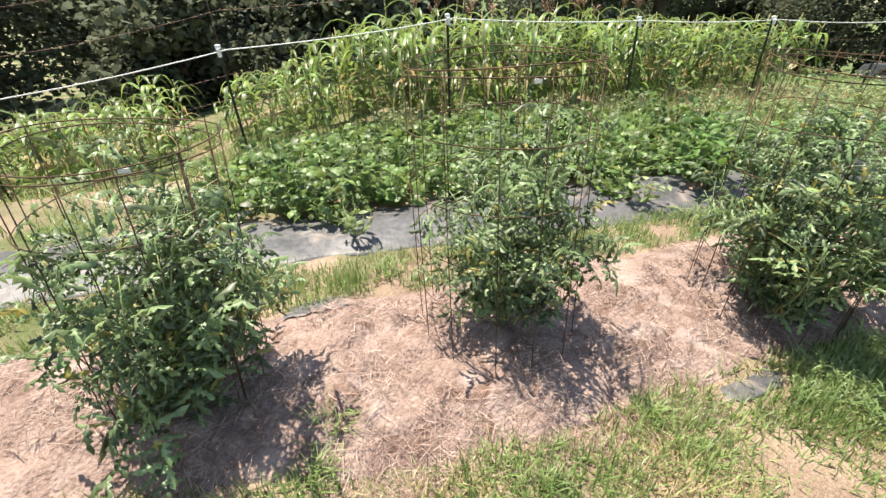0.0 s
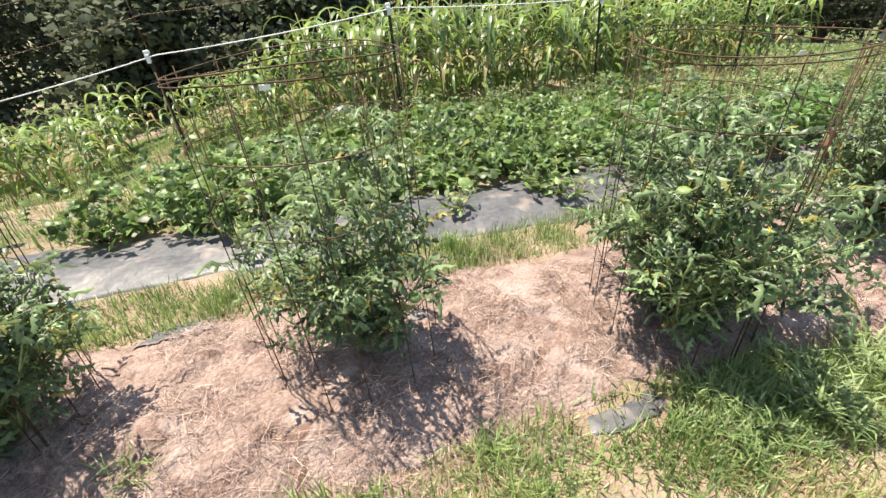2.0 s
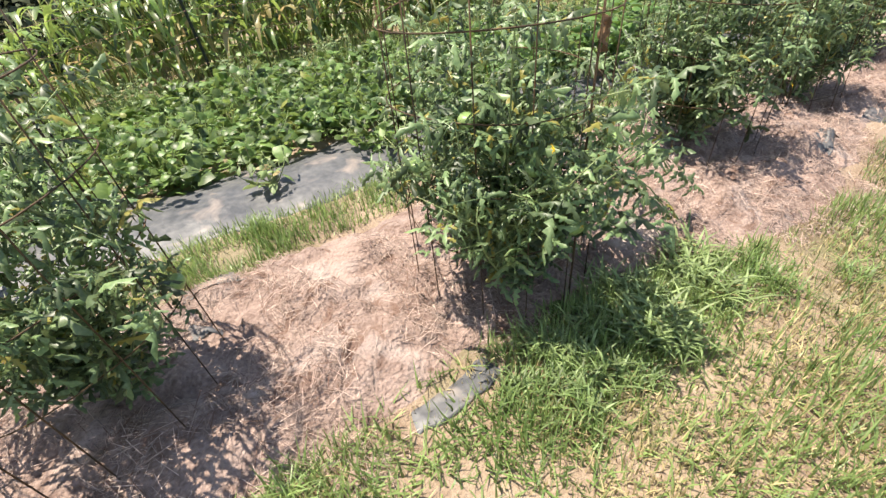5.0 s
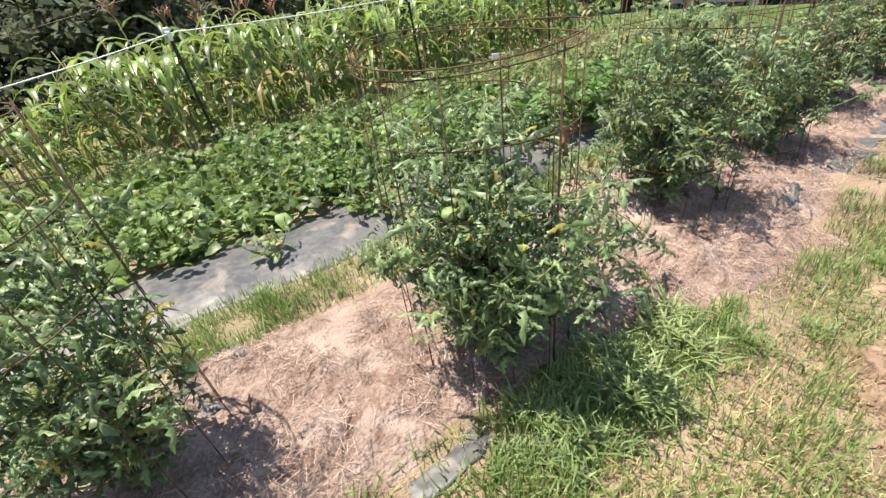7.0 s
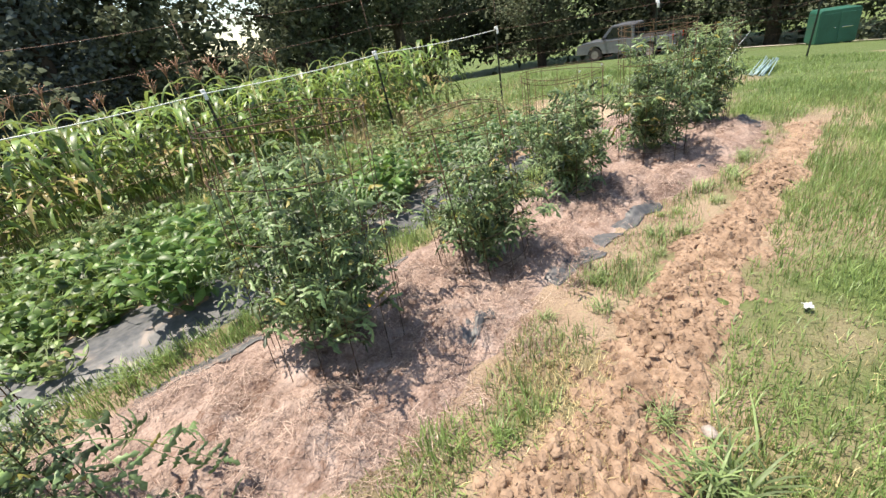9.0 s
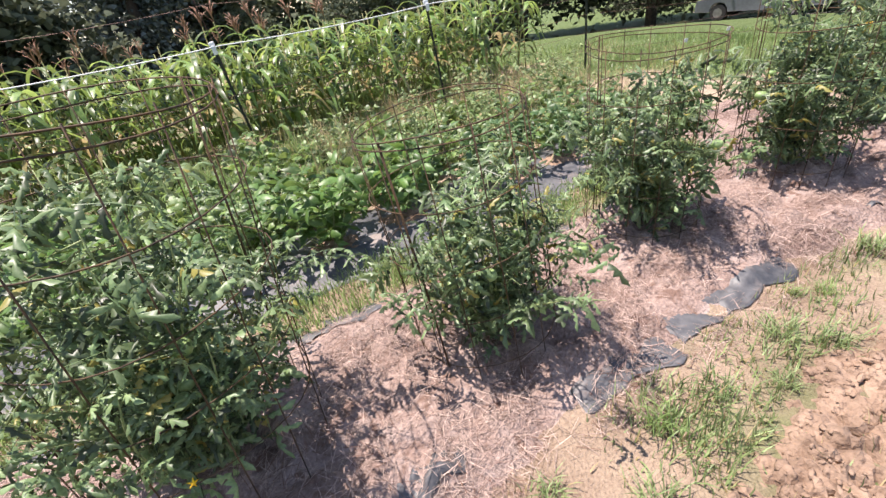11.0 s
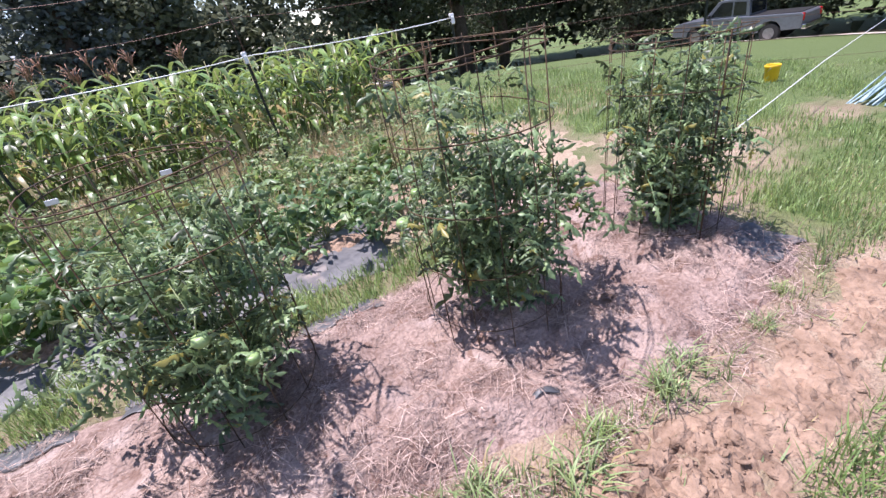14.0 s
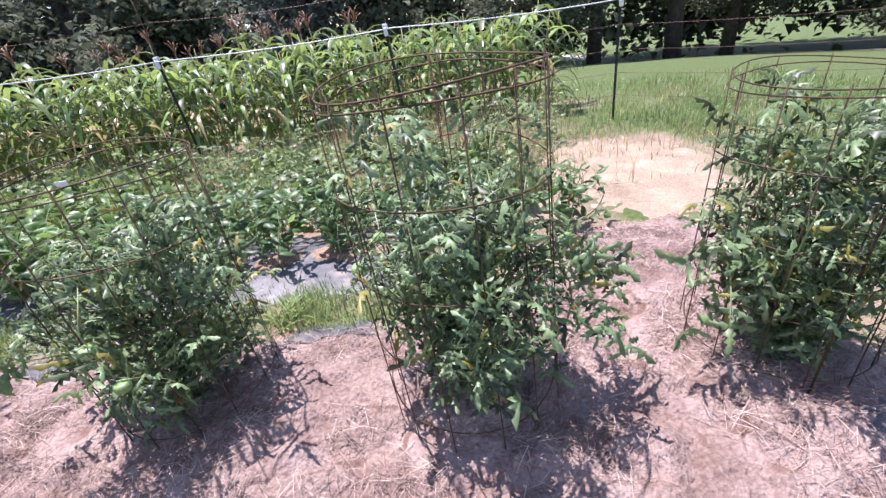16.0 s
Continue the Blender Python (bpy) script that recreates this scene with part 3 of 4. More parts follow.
def weed_clump(n, h, w, material, seed):
    r = np.random.default_rng(seed)
    parts = []
    for _ in range(n):
        a, l, hh = r.uniform(0, 6.28), r.uniform(0.3, 1.0) * h, r.uniform(0.5, 1.0) * h
        d = np.array((math.cos(a), math.sin(a), 0))
        s = np.array((-math.sin(a), math.cos(a), 0)) * w
        off = np.array((*r.normal(0, 0.05, 2), 0))
        p = [d * l * t * t * 0.9 + np.array((0, 0, hh * t * (1.3 - 0.6 * t))) + off + d * 0.01 for t in (0, 0.4, 0.75, 1)]
        p[0] = p[0] - np.array((0, 0, 0.02))
        v = np.array([p[0] - s, p[0] + s, p[1] - s, p[1] + s, p[2] - s * 0.7, p[2] + s * 0.7, p[3]])
        parts.append((v, np.array([(0, 1, 3), (0, 3, 2), (2, 3, 5), (2, 5, 4), (4, 5, 6)])))
    return fast_mesh("weed_clump", *join(parts), material)


W4 = weed_clump(60, 0.17, 0.0055, M_WEED, 7)
for i in range(26):
    x, y = 2.65 + 0.62 * math.sin(i * 2.4) * math.sqrt(i / 26), 1.27 + 0.20 * math.cos(i * 2.4) * math.sqrt(i / 26)
    ob = new("crabgrass_tuft", W4)
    ob.matrix_world = pose(x, y, land(x, y), 0, 0, i * 53) @ Matrix.Scale(0.70 + 0.3 * math.sin(i * 1.9), 4)
    tagged(ob, "spreading green crabgrass tuft growing against the straw bed", "crabgrass", "crabgrass tufts", "stuff")

W1, W2, W3 = weed_clump(80, 0.22, 0.004, M_WEED, 1), weed_clump(60, 0.17, 0.0035, M_WEED, 2), weed_clump(70, 0.17, 0.003, M_GRASS, 3)
for i, (x, y, me, s) in enumerate(((4.62, 0.22, W1, 1.3), (4.85, 0.42, W1, 0.6), (6.45, 1.12, W2, 1.15), (7.5, 1.16, W2, 1.0), (7.98, 1.22, W1, 0.8), (6.04, 1.14, W2, 0.8),
                                   (0.08, 1.72, W3, 1.0), (0.0, 1.60, W3, 0.8), (5.05, 1.25, W2, 0.7), (5.5, 1.22, W3, 0.7), (8.6, 1.3, W2, 0.9), (1.35, 1.38, W3, 0.8), (0.8, 1.32, W3, 0.7),
                                   (6.75, 1.25, W3, 0.9), (7.2, 1.3, W2, 0.8), (3.0, 2.86, W3, 1.1), (3.25, 2.8, W3, 0.9), (6.9, 2.8, W3, 1.1), (1.7, 2.9, W3, 0.8), (0.45, 2.85, W3, 1.0), (6.25, 1.25, W2, 0.7), (6.6, 1.32, W3, 0.7), (7.75, 1.3, W3, 0.8), (8.25, 1.25, W2, 0.8), (8.9, 1.38, W3, 0.8), (5.25, 1.05, W2, 0.6), (5.8, 1.2, W2, 0.8), (4.3, 0.95, W3, 0.7), (3.6, 0.85, W3, 0.8),
                                   (7.05, 1.15, W2, 0.9), (3.2, 1.05, W3, 0.9))):
    ob = new("weed_clump", me)
    ob.matrix_world = pose(x + 0.06 * math.sin(i * 5.1), y - 0.05 * math.cos(i * 3.7), land(x, y), 0, 0, i * 71) @ Matrix.Scale(s * (0.82 + 0.28 * math.sin(i * 2.3)) if 5 < x < 9 else s, 4)
    tagged(ob, "tuft of green grassy weed growing out of the soil", "weed", "weeds along the bed", "stuff")

# ---- tomato plants ----


def leaflet(w, l, droop, twist, r):
    """A ragged leaflet: three pairs of lobes with deep notches between, folded along the rib."""
    q = lambda a: a * r.uniform(0.75, 1.25)
    v = [(0, 0, 0), (0, 0.40 * l, q(0.11) * l), (0, 0.72 * l, q(0.03) * l - 0.4 * droop), (0, l, -0.14 * l - q(droop))]
    f = []
    for sd in (-1, 1):
        b = len(v)
        v += [(sd * q(w) * 0.85, 0.20 * l, -q(0.10) * l), (sd * w * 0.34, 0.36 * l, 0.0), (sd * q(w), 0.50 * l, -q(0.14) * l), (sd * w * 0.30, 0.60 * l, -0.02 * l - 0.3 * droop),
              (sd * q(w) * 0.62, 0.80 * l, -q(0.15) * l - droop * 0.6)]
        t = [(0, 1, b), (b, 1, b + 1), (b + 1, 1, b + 2), (b + 2, 1, b + 3), (1, 2, b + 3), (b + 3, 2, b + 4), (b + 4, 2, 3)]
        f += t if sd < 0 else [(x, z, y) for x, y, z in t]
    return [(x + twist * y * y / l, y, z + twist * x * y / l) for x, y, z in v], f


def tomato_leaf(seed):
    r = np.random.default_rng(seed)
    parts = []
    for t, side, s in ((0.28, -1, 0.26), (0.31, 1, 0.26), (0.53, -1, 0.35), (0.57, 1, 0.35), (0.77, -1, 0.34), (0.80, 1, 0.34), (0.84, 0, 0.44)):
        s *= r.uniform(0.75, 1.2)
        v, f = leaflet(0.275 * s, s * 1.15, 0.12 * s * r.uniform(0.3, 3.0), 0.5 * side + r.normal(0, 0.3), r)
        a = side * -r.uniform(0.85, 1.35) if side else r.normal(0, 0.2)
        v = np.array(v)
        c, sn = math.cos(a), math.sin(a)
        v = np.stack([v[:, 0] * c - v[:, 1] * sn, v[:, 0] * sn + v[:, 1] * c, v[:, 2]], axis=1)
        v[:, 1] += t
        v[:, 2] += 0.20 * t - 0.62 * t * t - r.uniform(0.0, 0.6) * abs(v[:, 0])
        parts.append((v, np.array(f)))
    r = np.array([(-0.012, 0, 0), (0.012, 0, 0), (0.01, 0.45, 0.014), (-0.01, 0.45, 0.014), (0.006, 0.9, -0.14), (-0.006, 0.9, -0.14)])
    parts.append((r, np.array([(0, 1, 2), (0, 2, 3), (3, 2, 4), (3, 4, 5)])))
    return join(parts)


TLEAF = [tomato_leaf(k) for k in range(4)]


def grow(seed, stems, radius, height, leaf, template, leaf_mat, stem_r=0.006, low=0.12, gap=0.055, shoots=True, curl=0.75, lean=(0, 0), spread_low=0.0, arms=()):
    """Stems that bend outwards and up, with leaves along them and on side shoots: the arrays of stems and leaves."""
    r = np.random.default_rng(seed)
    st, pos, dirs, siz = [], [], [], []
    for i in range(stems):
        a = 2 * math.pi * (i + r.uniform(-0.35, 0.35)) / stems
        out = radius * r.uniform(0.25, 1.0)
        top = height * r.uniform(0.62, 1.0) * (1.08 - 0.25 * out / radius)
        if spread_low and i % 4 == 0:      # some stems sprawl outside the cage
            out, top = radius * r.uniform(0.7, 1.0), height * r.uniform(0.55, 0.55 + 0.4 * spread_low)
        if spread_low and i % 5 == 1:      # leading shoots stand above the rest
            out, top = out * 0.5, height * r.uniform(0.98, 1.10)
        pts = []
        wob = r.normal(0, 0.05, 2)
        for k in range(9):
            t = k / 8
            o = out * (0.75 * t + 0.9 * t * t - 0.65 * t ** 3) if spread_low else out * (1.5 * t - 0.5 * t * t) * 0.95
            pts.append((math.cos(a + 0.3 * t) * o + 0.02 * math.cos(a) + wob[0] * math.sin(3 * t) + lean[0] * t,
                        math.sin(a + 0.3 * t) * o + 0.02 * math.sin(a) + wob[1] * math.sin(4 * t) + lean[1] * t,
                        top * (t * 1.12 - 0.12 * t ** 3) - 0.03))
        pts = np.array(pts)
        own = [tube(pts, stem_r, stem_r * 0.35, 4)]
        st.append(own)
        n = int(1.1 * top / gap)
        for j in range(n):
            t = (j + r.uniform(0.2, 0.8)) / n
            p = np.array([np.interp(t * 8, range(9), pts[:, c]) for c in range(3)])
            if p[2] < low * r.uniform(0.5, 2.0) or (spread_low and p[2] < 0.06 + 0.5 * math.hypot(p[0], p[1]) * r.uniform(0.7, 1.1)):
                continue
            b = a + j * 2.4 + r.normal(0, 0.3)
            d = np.array((math.cos(b), math.sin(b), r.normal(0.05, 0.5)))
            s = leaf * r.uniform(0.5, 1.2) * (1.05 - 0.4 * t)
            pos.append(p), dirs.append(d), siz.append(s)
            if shoots and j % 2 == 0 and r.random() < 0.75:
                q = d * np.array((1, 1, 0.5)) * r.uniform(0.08, 0.19) + np.array((0, 0, r.uniform(0.02, 0.10)))
                own.append(tube(np.array([p, p + q * 0.6, p + q]), stem_r * 0.5, stem_r * 0.25, 3))
                for m in range(3):
                    c = r.uniform(0, 6.28)
                    pos.append(p + q * r.uniform(0.5, 1.0))
                    dirs.append((math.cos(c), math.sin(c), r.normal(0.1, 0.4)))
                    siz.append(leaf * r.uniform(0.5, 0.95))
    for turn, reach, peak, end in arms:      # long side branches that hang out of the cage
        a = radians(turn)
        pts = np.array([(math.cos(a) * reach * t, math.sin(a) * reach * t, (4 * peak - end) * t * (1 - t) + end * t * t) for t in np.linspace(0, 1, 9)])
        own = [tube(pts, stem_r * 0.9, stem_r * 0.4, 4)]
        st.append(own)
        for j in range(9):
            t = 0.45 + 0.55 * j / 8
            p = np.array([np.interp(t * 8, range(9), pts[:, c]) for c in range(3)])
            b = a + (1.1 if j % 2 else -1.1) * r.uniform(0.4, 1.2)
            pos.append(p), dirs.append(np.array((math.cos(b), math.sin(b), r.uniform(-0.9, -0.1)))), siz.append(leaf * r.uniform(0.8, 1.15))
    pos, dirs, siz = np.array(pos), np.array(dirs), np.array(siz)
    rots = frames_for(dirs, roll=r.normal(0, curl, len(pos)))
    kinds = template if isinstance(template, list) else [template]
    leaves = join([spread(tp, pos[k::len(kinds)], rots[k::len(kinds)], siz[k::len(kinds)]) for k, tp in enumerate(kinds)])
    return [join(o) for o in st], leaves, pos


fruit_me = []
for k in range(3):
    bm = bmesh.new()
    bmesh.ops.create_uvsphere(bm, u_segments=12, v_segments=8, radius=0.025 + 0.004 * k)
    for vv in bm.verts:
        vv.co.z *= 0.86
        q = math.hypot(vv.co.x, vv.co.y)
        if vv.co.z > 0 and q < 0.014:
            vv.co.z -= 0.006
    me = bpy.data.meshes.new("tomato")
    bm.to_mesh(me)
    bm.free()
    me.materials.append(M_FRUIT)
    me.polygons.foreach_set("use_smooth", [True] * len(me.polygons))
    fruit_me.append(me)
ripe_me = fruit_me[0].copy()
ripe_me.materials.clear()
ripe_me.materials.append(M_RIPE)


def tomato_plant(x, y, seed, radius, height, stems, fruits, label, leaf=0.178, lean=(0, 0), places=(), blooms=(), arms=()):
    root = new("tomato_plant")
    root.location = (x, y, bed_height(x, y))
    s, l, pos = grow(seed, stems, radius, height, leaf, TLEAF, M_TOMATO, lean=lean, gap=0.056, low=0.10, spread_low=0.45, arms=arms)
    for one in s:
        put("stem", fast_mesh("stem", *one, M_STEM), root)
    put("foliage", fast_mesh("foliage", *l, M_TOMATO), root)
    r = np.random.default_rng(seed + 50)
    spots = [p for p in pos if 0.18 < p[2] < 0.75 and math.hypot(p[0], p[1]) > 0.12 and p[1] < 0.15]
    spots = [spots[i] for i in r.permutation(len(spots))[:fruits]]
    for i, p in enumerate(spots):
        f = put("tomato", fruit_me[i % 3], root, "unripe pale green tomato")
        f.location = tuple(p * np.array((1.02, 1.02, 1)) + np.array((0, 0, -0.03)))
    for px, py, pz, ripe in places:
        f = put("tomato", ripe_me if ripe else fruit_me[2], root, "ripening orange tomato" if ripe else "large pale green tomato")
        f.location = (px - x, py - y, pz - root.location.z)
    for px, py, pz in blooms:
        bm = bmesh.new()
        c = bm.verts.new((0, 0, 0.004))
        rim = [bm.verts.new(((0.016 if q % 2 == 0 else 0.005) * math.cos(q * math.pi / 5), (0.016 if q % 2 == 0 else 0.005) * math.sin(q * math.pi / 5), -0.004 if q % 2 == 0 else 0)) for q in range(10)]
        for q in range(10):
            bm.faces.new((c, rim[q], rim[(q + 1) % 10]))
        fl = part("flower", bm, M_YELLOW, root, "small yellow star-shaped flower")
        fl.matrix_basis = pose(px - x, py - y, pz - root.location.z, 60, 10, 20)
    return tagged(root, label, "tomato plant", "tomato plants in the straw bed")


PLANTS = ((-1.95, 1.98, 0.45, 0.90, 15, 3), (-0.46, 2.08, 0.45, 0.92, 19, 7), (0.94, 2.11, 0.385, 0.94, 17, 5), (2.46, 1.82, 0.56, 1.14, 26, 10), (4.12, 2.02, 0.45, 1.06, 21, 6),
          (5.34, 1.98, 0.44, 0.80, 17, 6), (6.59, 2.20, 0.40, 0.88, 18, 4), (7.84, 2.04, 0.37, 0.97, 18, 4), (9.08, 2.09, 0.38, 1.00, 17, 5))
ARMS = {1: ((-112, 0.42, 0.30, 0.08),), 3: ((-16, 0.82, 0.52, 0.30), (-28, 0.70, 0.42, 0.22)), 7: ((-25, 0.42, 0.55, 0.40), (10, 0.45, 0.6, 0.45)), 8: ((200, 0.42, 0.6, 0.40),)}
TEXT = ("leafy green tomato plant growing inside a rusty wire cage",)
for i, (x, y, r, h, n, fr) in enumerate(PLANTS):
    extra = ()
    if i == 2:
        extra = ((1.28, 2.05, 0.46, False),)
    if i == 3:
        extra = ((2.53, 1.50, 0.44, False), (2.26, 1.76, 0.80, False), (2.45, 1.68, 0.38, True))
    lab = "tall tomato plant with many green fruits in a rusty cage" if fr > 8 else ("low bushy tomato plant standing in a rusty wire cage" if h < 0.9 else TEXT[0])
    tomato_plant(x, y, 10 + i, r, h, n, fr, lab, places=extra, arms=ARMS.get(i, ()),
                 blooms=((2.38, 1.36, 0.55), (2.62, 1.40, 0.72), (2.30, 1.42, 0.80)) if i == 3 else (((4.15, 1.58, 0.5),) if i == 4 else ()))

# ---- tomato cages ----


def ring(r, z, wire, wob=0.0, seed=0):
    pts = [(r * math.cos(a) * (1 + wob * math.sin(2 * a + seed)), r * math.sin(a) * (1 + wob * math.cos(3 * a + seed)), z + 0.012 * math.sin(a * 2 + seed)) for a in np.linspace(0, 2 * math.pi, 33)]
    return tube(pts, wire, wire, 4)


def tomato_cage(r, h, wires=13):
    root = new("tomato_cage")
    for k, z in enumerate((h, h - 0.03, h - 0.25, h - 0.50, h - 0.74, h - 0.98)):
        put("ring", fast_mesh("ring", *ring(r, z, 0.0025, 0.03, k), M_RUST), root)
    wm = fast_mesh("wire", *tube([(0, 0, -0.03), (0.006, 0, h * 0.5), (0, 0, h + 0.01)], 0.0023, 0.0023, 5), M_RUST)
    for k in range(wires):
        a = 2 * math.pi * k / wires + (0.05 if k % 2 else 0)
        w = put("wire", wm, root)
        w.location = (r * math.cos(a), r * math.sin(a), 0)
    for da in (0.06, 0.15):      # the seam, where the ends overlap
        w = put("wire", wm, root)
        w.location = (r * math.cos(da + 3.3), r * math.sin(da + 3.3), 0)
    return tagged(root, "rusty welded-wire tomato cage standing around a plant", "tomato cage", "tomato cages in the straw bed")


tall_cage, low_cage = tomato_cage(0.39, 1.28), tomato_cage(0.325, 1.06)
tall_cage.matrix_basis = pose(2.50, 1.90, bed_height(2.50, 1.90) - 0.01, 1, -1, 0) @ pose(0, 0, 0, 0, 0, 80)
low_cage.matrix_basis = pose(-1.95, 2.02, bed_height(-1.95, 2.02), 2, 4, 0)
for kind_of, x, y, rx, ry, rz in ((low_cage, -0.55, 2.20, 0, 1, 120), (tall_cage, 0.92, 2.16, -2, -3, 215), (tall_cage, 4.12, 2.04, 0, 3, 200), (low_cage, 5.32, 2.02, -3, -4, 10),
                                  (low_cage, 6.62, 2.25, 1, -1, 261), (low_cage, 7.82, 2.06, 1, -2, 250), (low_cage, 9.05, 2.12, 0, 2, 60)):
    copy_thing(kind_of, pose(x, y, bed_height(x, y) - 0.01, rx, ry, 0) @ pose(0, 0, 0, 0, 0, rz) @ Matrix.Diagonal((1, 1, 1.12 if 7 < x < 8 else 1.0, 1)))
for x, y, z in ((0.80, 1.81, 1.33), (2.33, 1.55, 1.33), (6.46, 1.965, 1.125), (6.74, 1.955, 1.125), (-0.42, 1.905, 1.12)):
    bm = bmesh.new()
    box(bm, 0, 0, 0, 0.030, 0.003, 0.015, 0.001)
    ob = part("plant_tag", bm, M_WHITE, None)
    ob.matrix_world = pose(x, y, z, 8, 4, 12)
    tagged(ob, "small white plastic tag tied to a cage ring", "plant tag", "plant tags")

# ---- second and third beds ----


def broad_leaf(w=0.62, fold=0.10):
    return join([(np.array([(0, 0, 0), (-0.5 * w, 0.22, -0.02), (0.5 * w, 0.22, -0.02), (-0.46 * w, 0.55, -0.07), (0.46 * w, 0.55, -0.07), (0, 0.35, fold), (0, 0.68, fold * 0.6), (0, 1.0, -0.16),
                            (-0.012, -0.45, -0.20), (0.012, -0.45, -0.20)]),
                  np.array([(0, 5, 1), (0, 2, 5), (1, 5, 3), (5, 2, 4), (3, 5, 6), (5, 4, 6), (3, 6, 7), (6, 4, 7), (8, 9, 0)]))])


BROAD, NARROW, ROUND = broad_leaf(0.75), broad_leaf(0.45, 0.07), broad_leaf(1.0, 0.06)


def bush(name, x, y, seed, radius, height, stems, leaf, template, material, label, category, group="", base=None, low=0.05, gap=0.06, shoots=True):
    root = new(name)
    root.location = (x, y, (land(x, y) if base is None else base))
    s, l, pos = grow(seed, stems, radius, height, leaf, template, material, stem_r=0.005, low=low, gap=gap, shoots=shoots)
    for one in s:
        put("stem", fast_mesh("stem", *one, M_STEM), root)
    put("foliage", fast_mesh("foliage", *l, material), root)
    return tagged(root, label, category, group)


k = 100
for x, y, r, h in ((-0.05, 3.95, 0.42, 0.62), (0.62, 3.98, 0.45, 0.55), (1.25, 4.02, 0.45, 0.48), (1.9, 4.05, 0.48, 0.48), (2.55, 4.0, 0.46, 0.50), (3.2, 3.95, 0.45, 0.52), (4.35, 3.95, 0.45, 0.50), (5.0, 3.9, 0.42, 0.46),
                   (5.6, 3.95, 0.40, 0.42), (2.62, 3.52, 0.30, 0.40), (-0.7, 3.9, 0.4, 0.5), (0.2, 3.62, 0.28, 0.42), (4.55, 3.55, 0.28, 0.45), (3.9, 3.9, 0.4, 0.52)):
    k += 1
    bush("bean_plant", x, y, k, r * 1.05, h * (1.0 + 0.15 * math.sin(k * 3.3)), 16, 0.10, BROAD, M_BEAN, "bushy bean plant with broad green leaves on the second bed", "bean plant", "bean plants", low=0.02)
for x, y, r, h in ((0.1, 4.75, 0.55, 0.42), (1.0, 4.85, 0.6, 0.40), (1.95, 4.8, 0.6, 0.42), (2.9, 4.85, 0.6, 0.42), (3.85, 4.75, 0.6, 0.42), (4.8, 4.75, 0.6, 0.42), (5.7, 4.8, 0.55, 0.38), (0.6, 5.5, 0.5, 0.34), (1.6, 5.5, 0.5, 0.34),
                   (2.7, 5.5, 0.5, 0.36), (3.8, 5.5, 0.5, 0.36), (4.9, 5.55, 0.5, 0.36), (6.6, 4.7, 0.5, 0.36), (7.6, 4.75, 0.5, 0.38), (6.0, 5.5, 0.45, 0.4), (7.0, 5.5, 0.45, 0.42), (8.3, 4.9, 0.45, 0.40)):
    k += 1
    bush("vine_plant", x, y, k, r * (0.95 + 0.2 * math.sin(k * 2.7)), h * (1.05 + 0.25 * math.sin(k * 4.1)), 14, 0.10, ROUND, M_BEAN, "low spreading vine with heart-shaped green leaves", "vine plant", "vines on the third bed", low=0.0)
for x, y, r, h in ((3.55, 3.42, 0.44, 0.72), (4.95, 3.40, 0.40, 0.62), (5.55, 3.50, 0.36, 0.58), (6.22, 3.42, 0.22, 0.55), (6.62, 3.40, 0.22, 0.52), (7.05, 3.42, 0.24, 0.52), (7.62, 3.30, 0.24, 0.62), (8.15, 3.42, 0.24, 0.5), (8.6, 3.45, 0.24, 0.5), (4.35, 3.40, 0.26, 0.5), (7.3, 3.62, 0.22, 0.5), (6.4, 3.72, 0.24, 0.5), (7.9, 3.7, 0.24, 0.5), (5.9, 3.75, 0.26, 0.55), (6.9, 3.8, 0.26, 0.55), (4.6, 3.75, 0.26, 0.5)):
    k += 1
    big = r > 0.3
    bush("squash_plant" if big else "pepper_plant", x, y, k, r, h, 18 if big else 10, 0.165 if big else 0.115, NARROW, M_SQUASH if big else M_PEPPER,
         "leafy squash plant with large pointed bright leaves" if big else "upright pepper plant with glossy dark leaves on black plastic",
         "squash plant" if big else "pepper plant", "" if big else "pepper plants", base=land(x, y) + (0.06 if x < 7.6 else 0.02), low=0.07, gap=0.06)
for i, (x, y, r) in enumerate(((4.95, 3.38, 0.26), (5.5, 3.42, 0.24), (6.22, 3.42, 0.24), (6.62, 3.40, 0.22), (7.05, 3.42, 0.25), (7.4, 3.40, 0.22), (3.55, 3.40, 0.25))):
    bm = bmesh.new()
    bmesh.ops.create_grid(bm, x_segments=22, y_segments=16, size=r)
    for vv in bm.verts:
        d = math.hypot(vv.co.x, vv.co.y * 1.3) / r
        vv.co.y *= 0.75
        w = vv.co + Vector((x, y, 0))
        vv.co.z = 0.062 * (1 - d * (1.0 + 0.35 * noise.noise(w * 5))) + 0.018 * noise.noise(w * 26) - 0.01
    ob = part("soil_mound", bm, M_DIRT, None)
    ob.matrix_world = pose(x, y, land(x, y) + 0.055, 0, 0, 0)
    tagged(ob, "loose reddish soil heaped round a plant through the plastic", "soil", kind="stuff")
bm = bmesh.new()
bmesh.ops.create_grid(bm, x_segments=5, y_segments=8, size=0.05)
for vv in bm.verts:
    vv.co.x *= 0.55 * (1 - (vv.co.y / 0.056) ** 2) + 0.05
    vv.co.z = 0.035 * noise.noise(vv.co * 40) + 6 * vv.co.x ** 2
wl_ob = part("withered_leaf", bm, M_WITHERED, None, shade=True)
wl_ob.matrix_world = pose(2.60, 1.545, 1.02, 80, 15, 20)
tagged(wl_ob, "curled brown withered leaf caught on a rusty cage", "withered leaf")
n_l = 0
pos, dirs, size = [], [], []
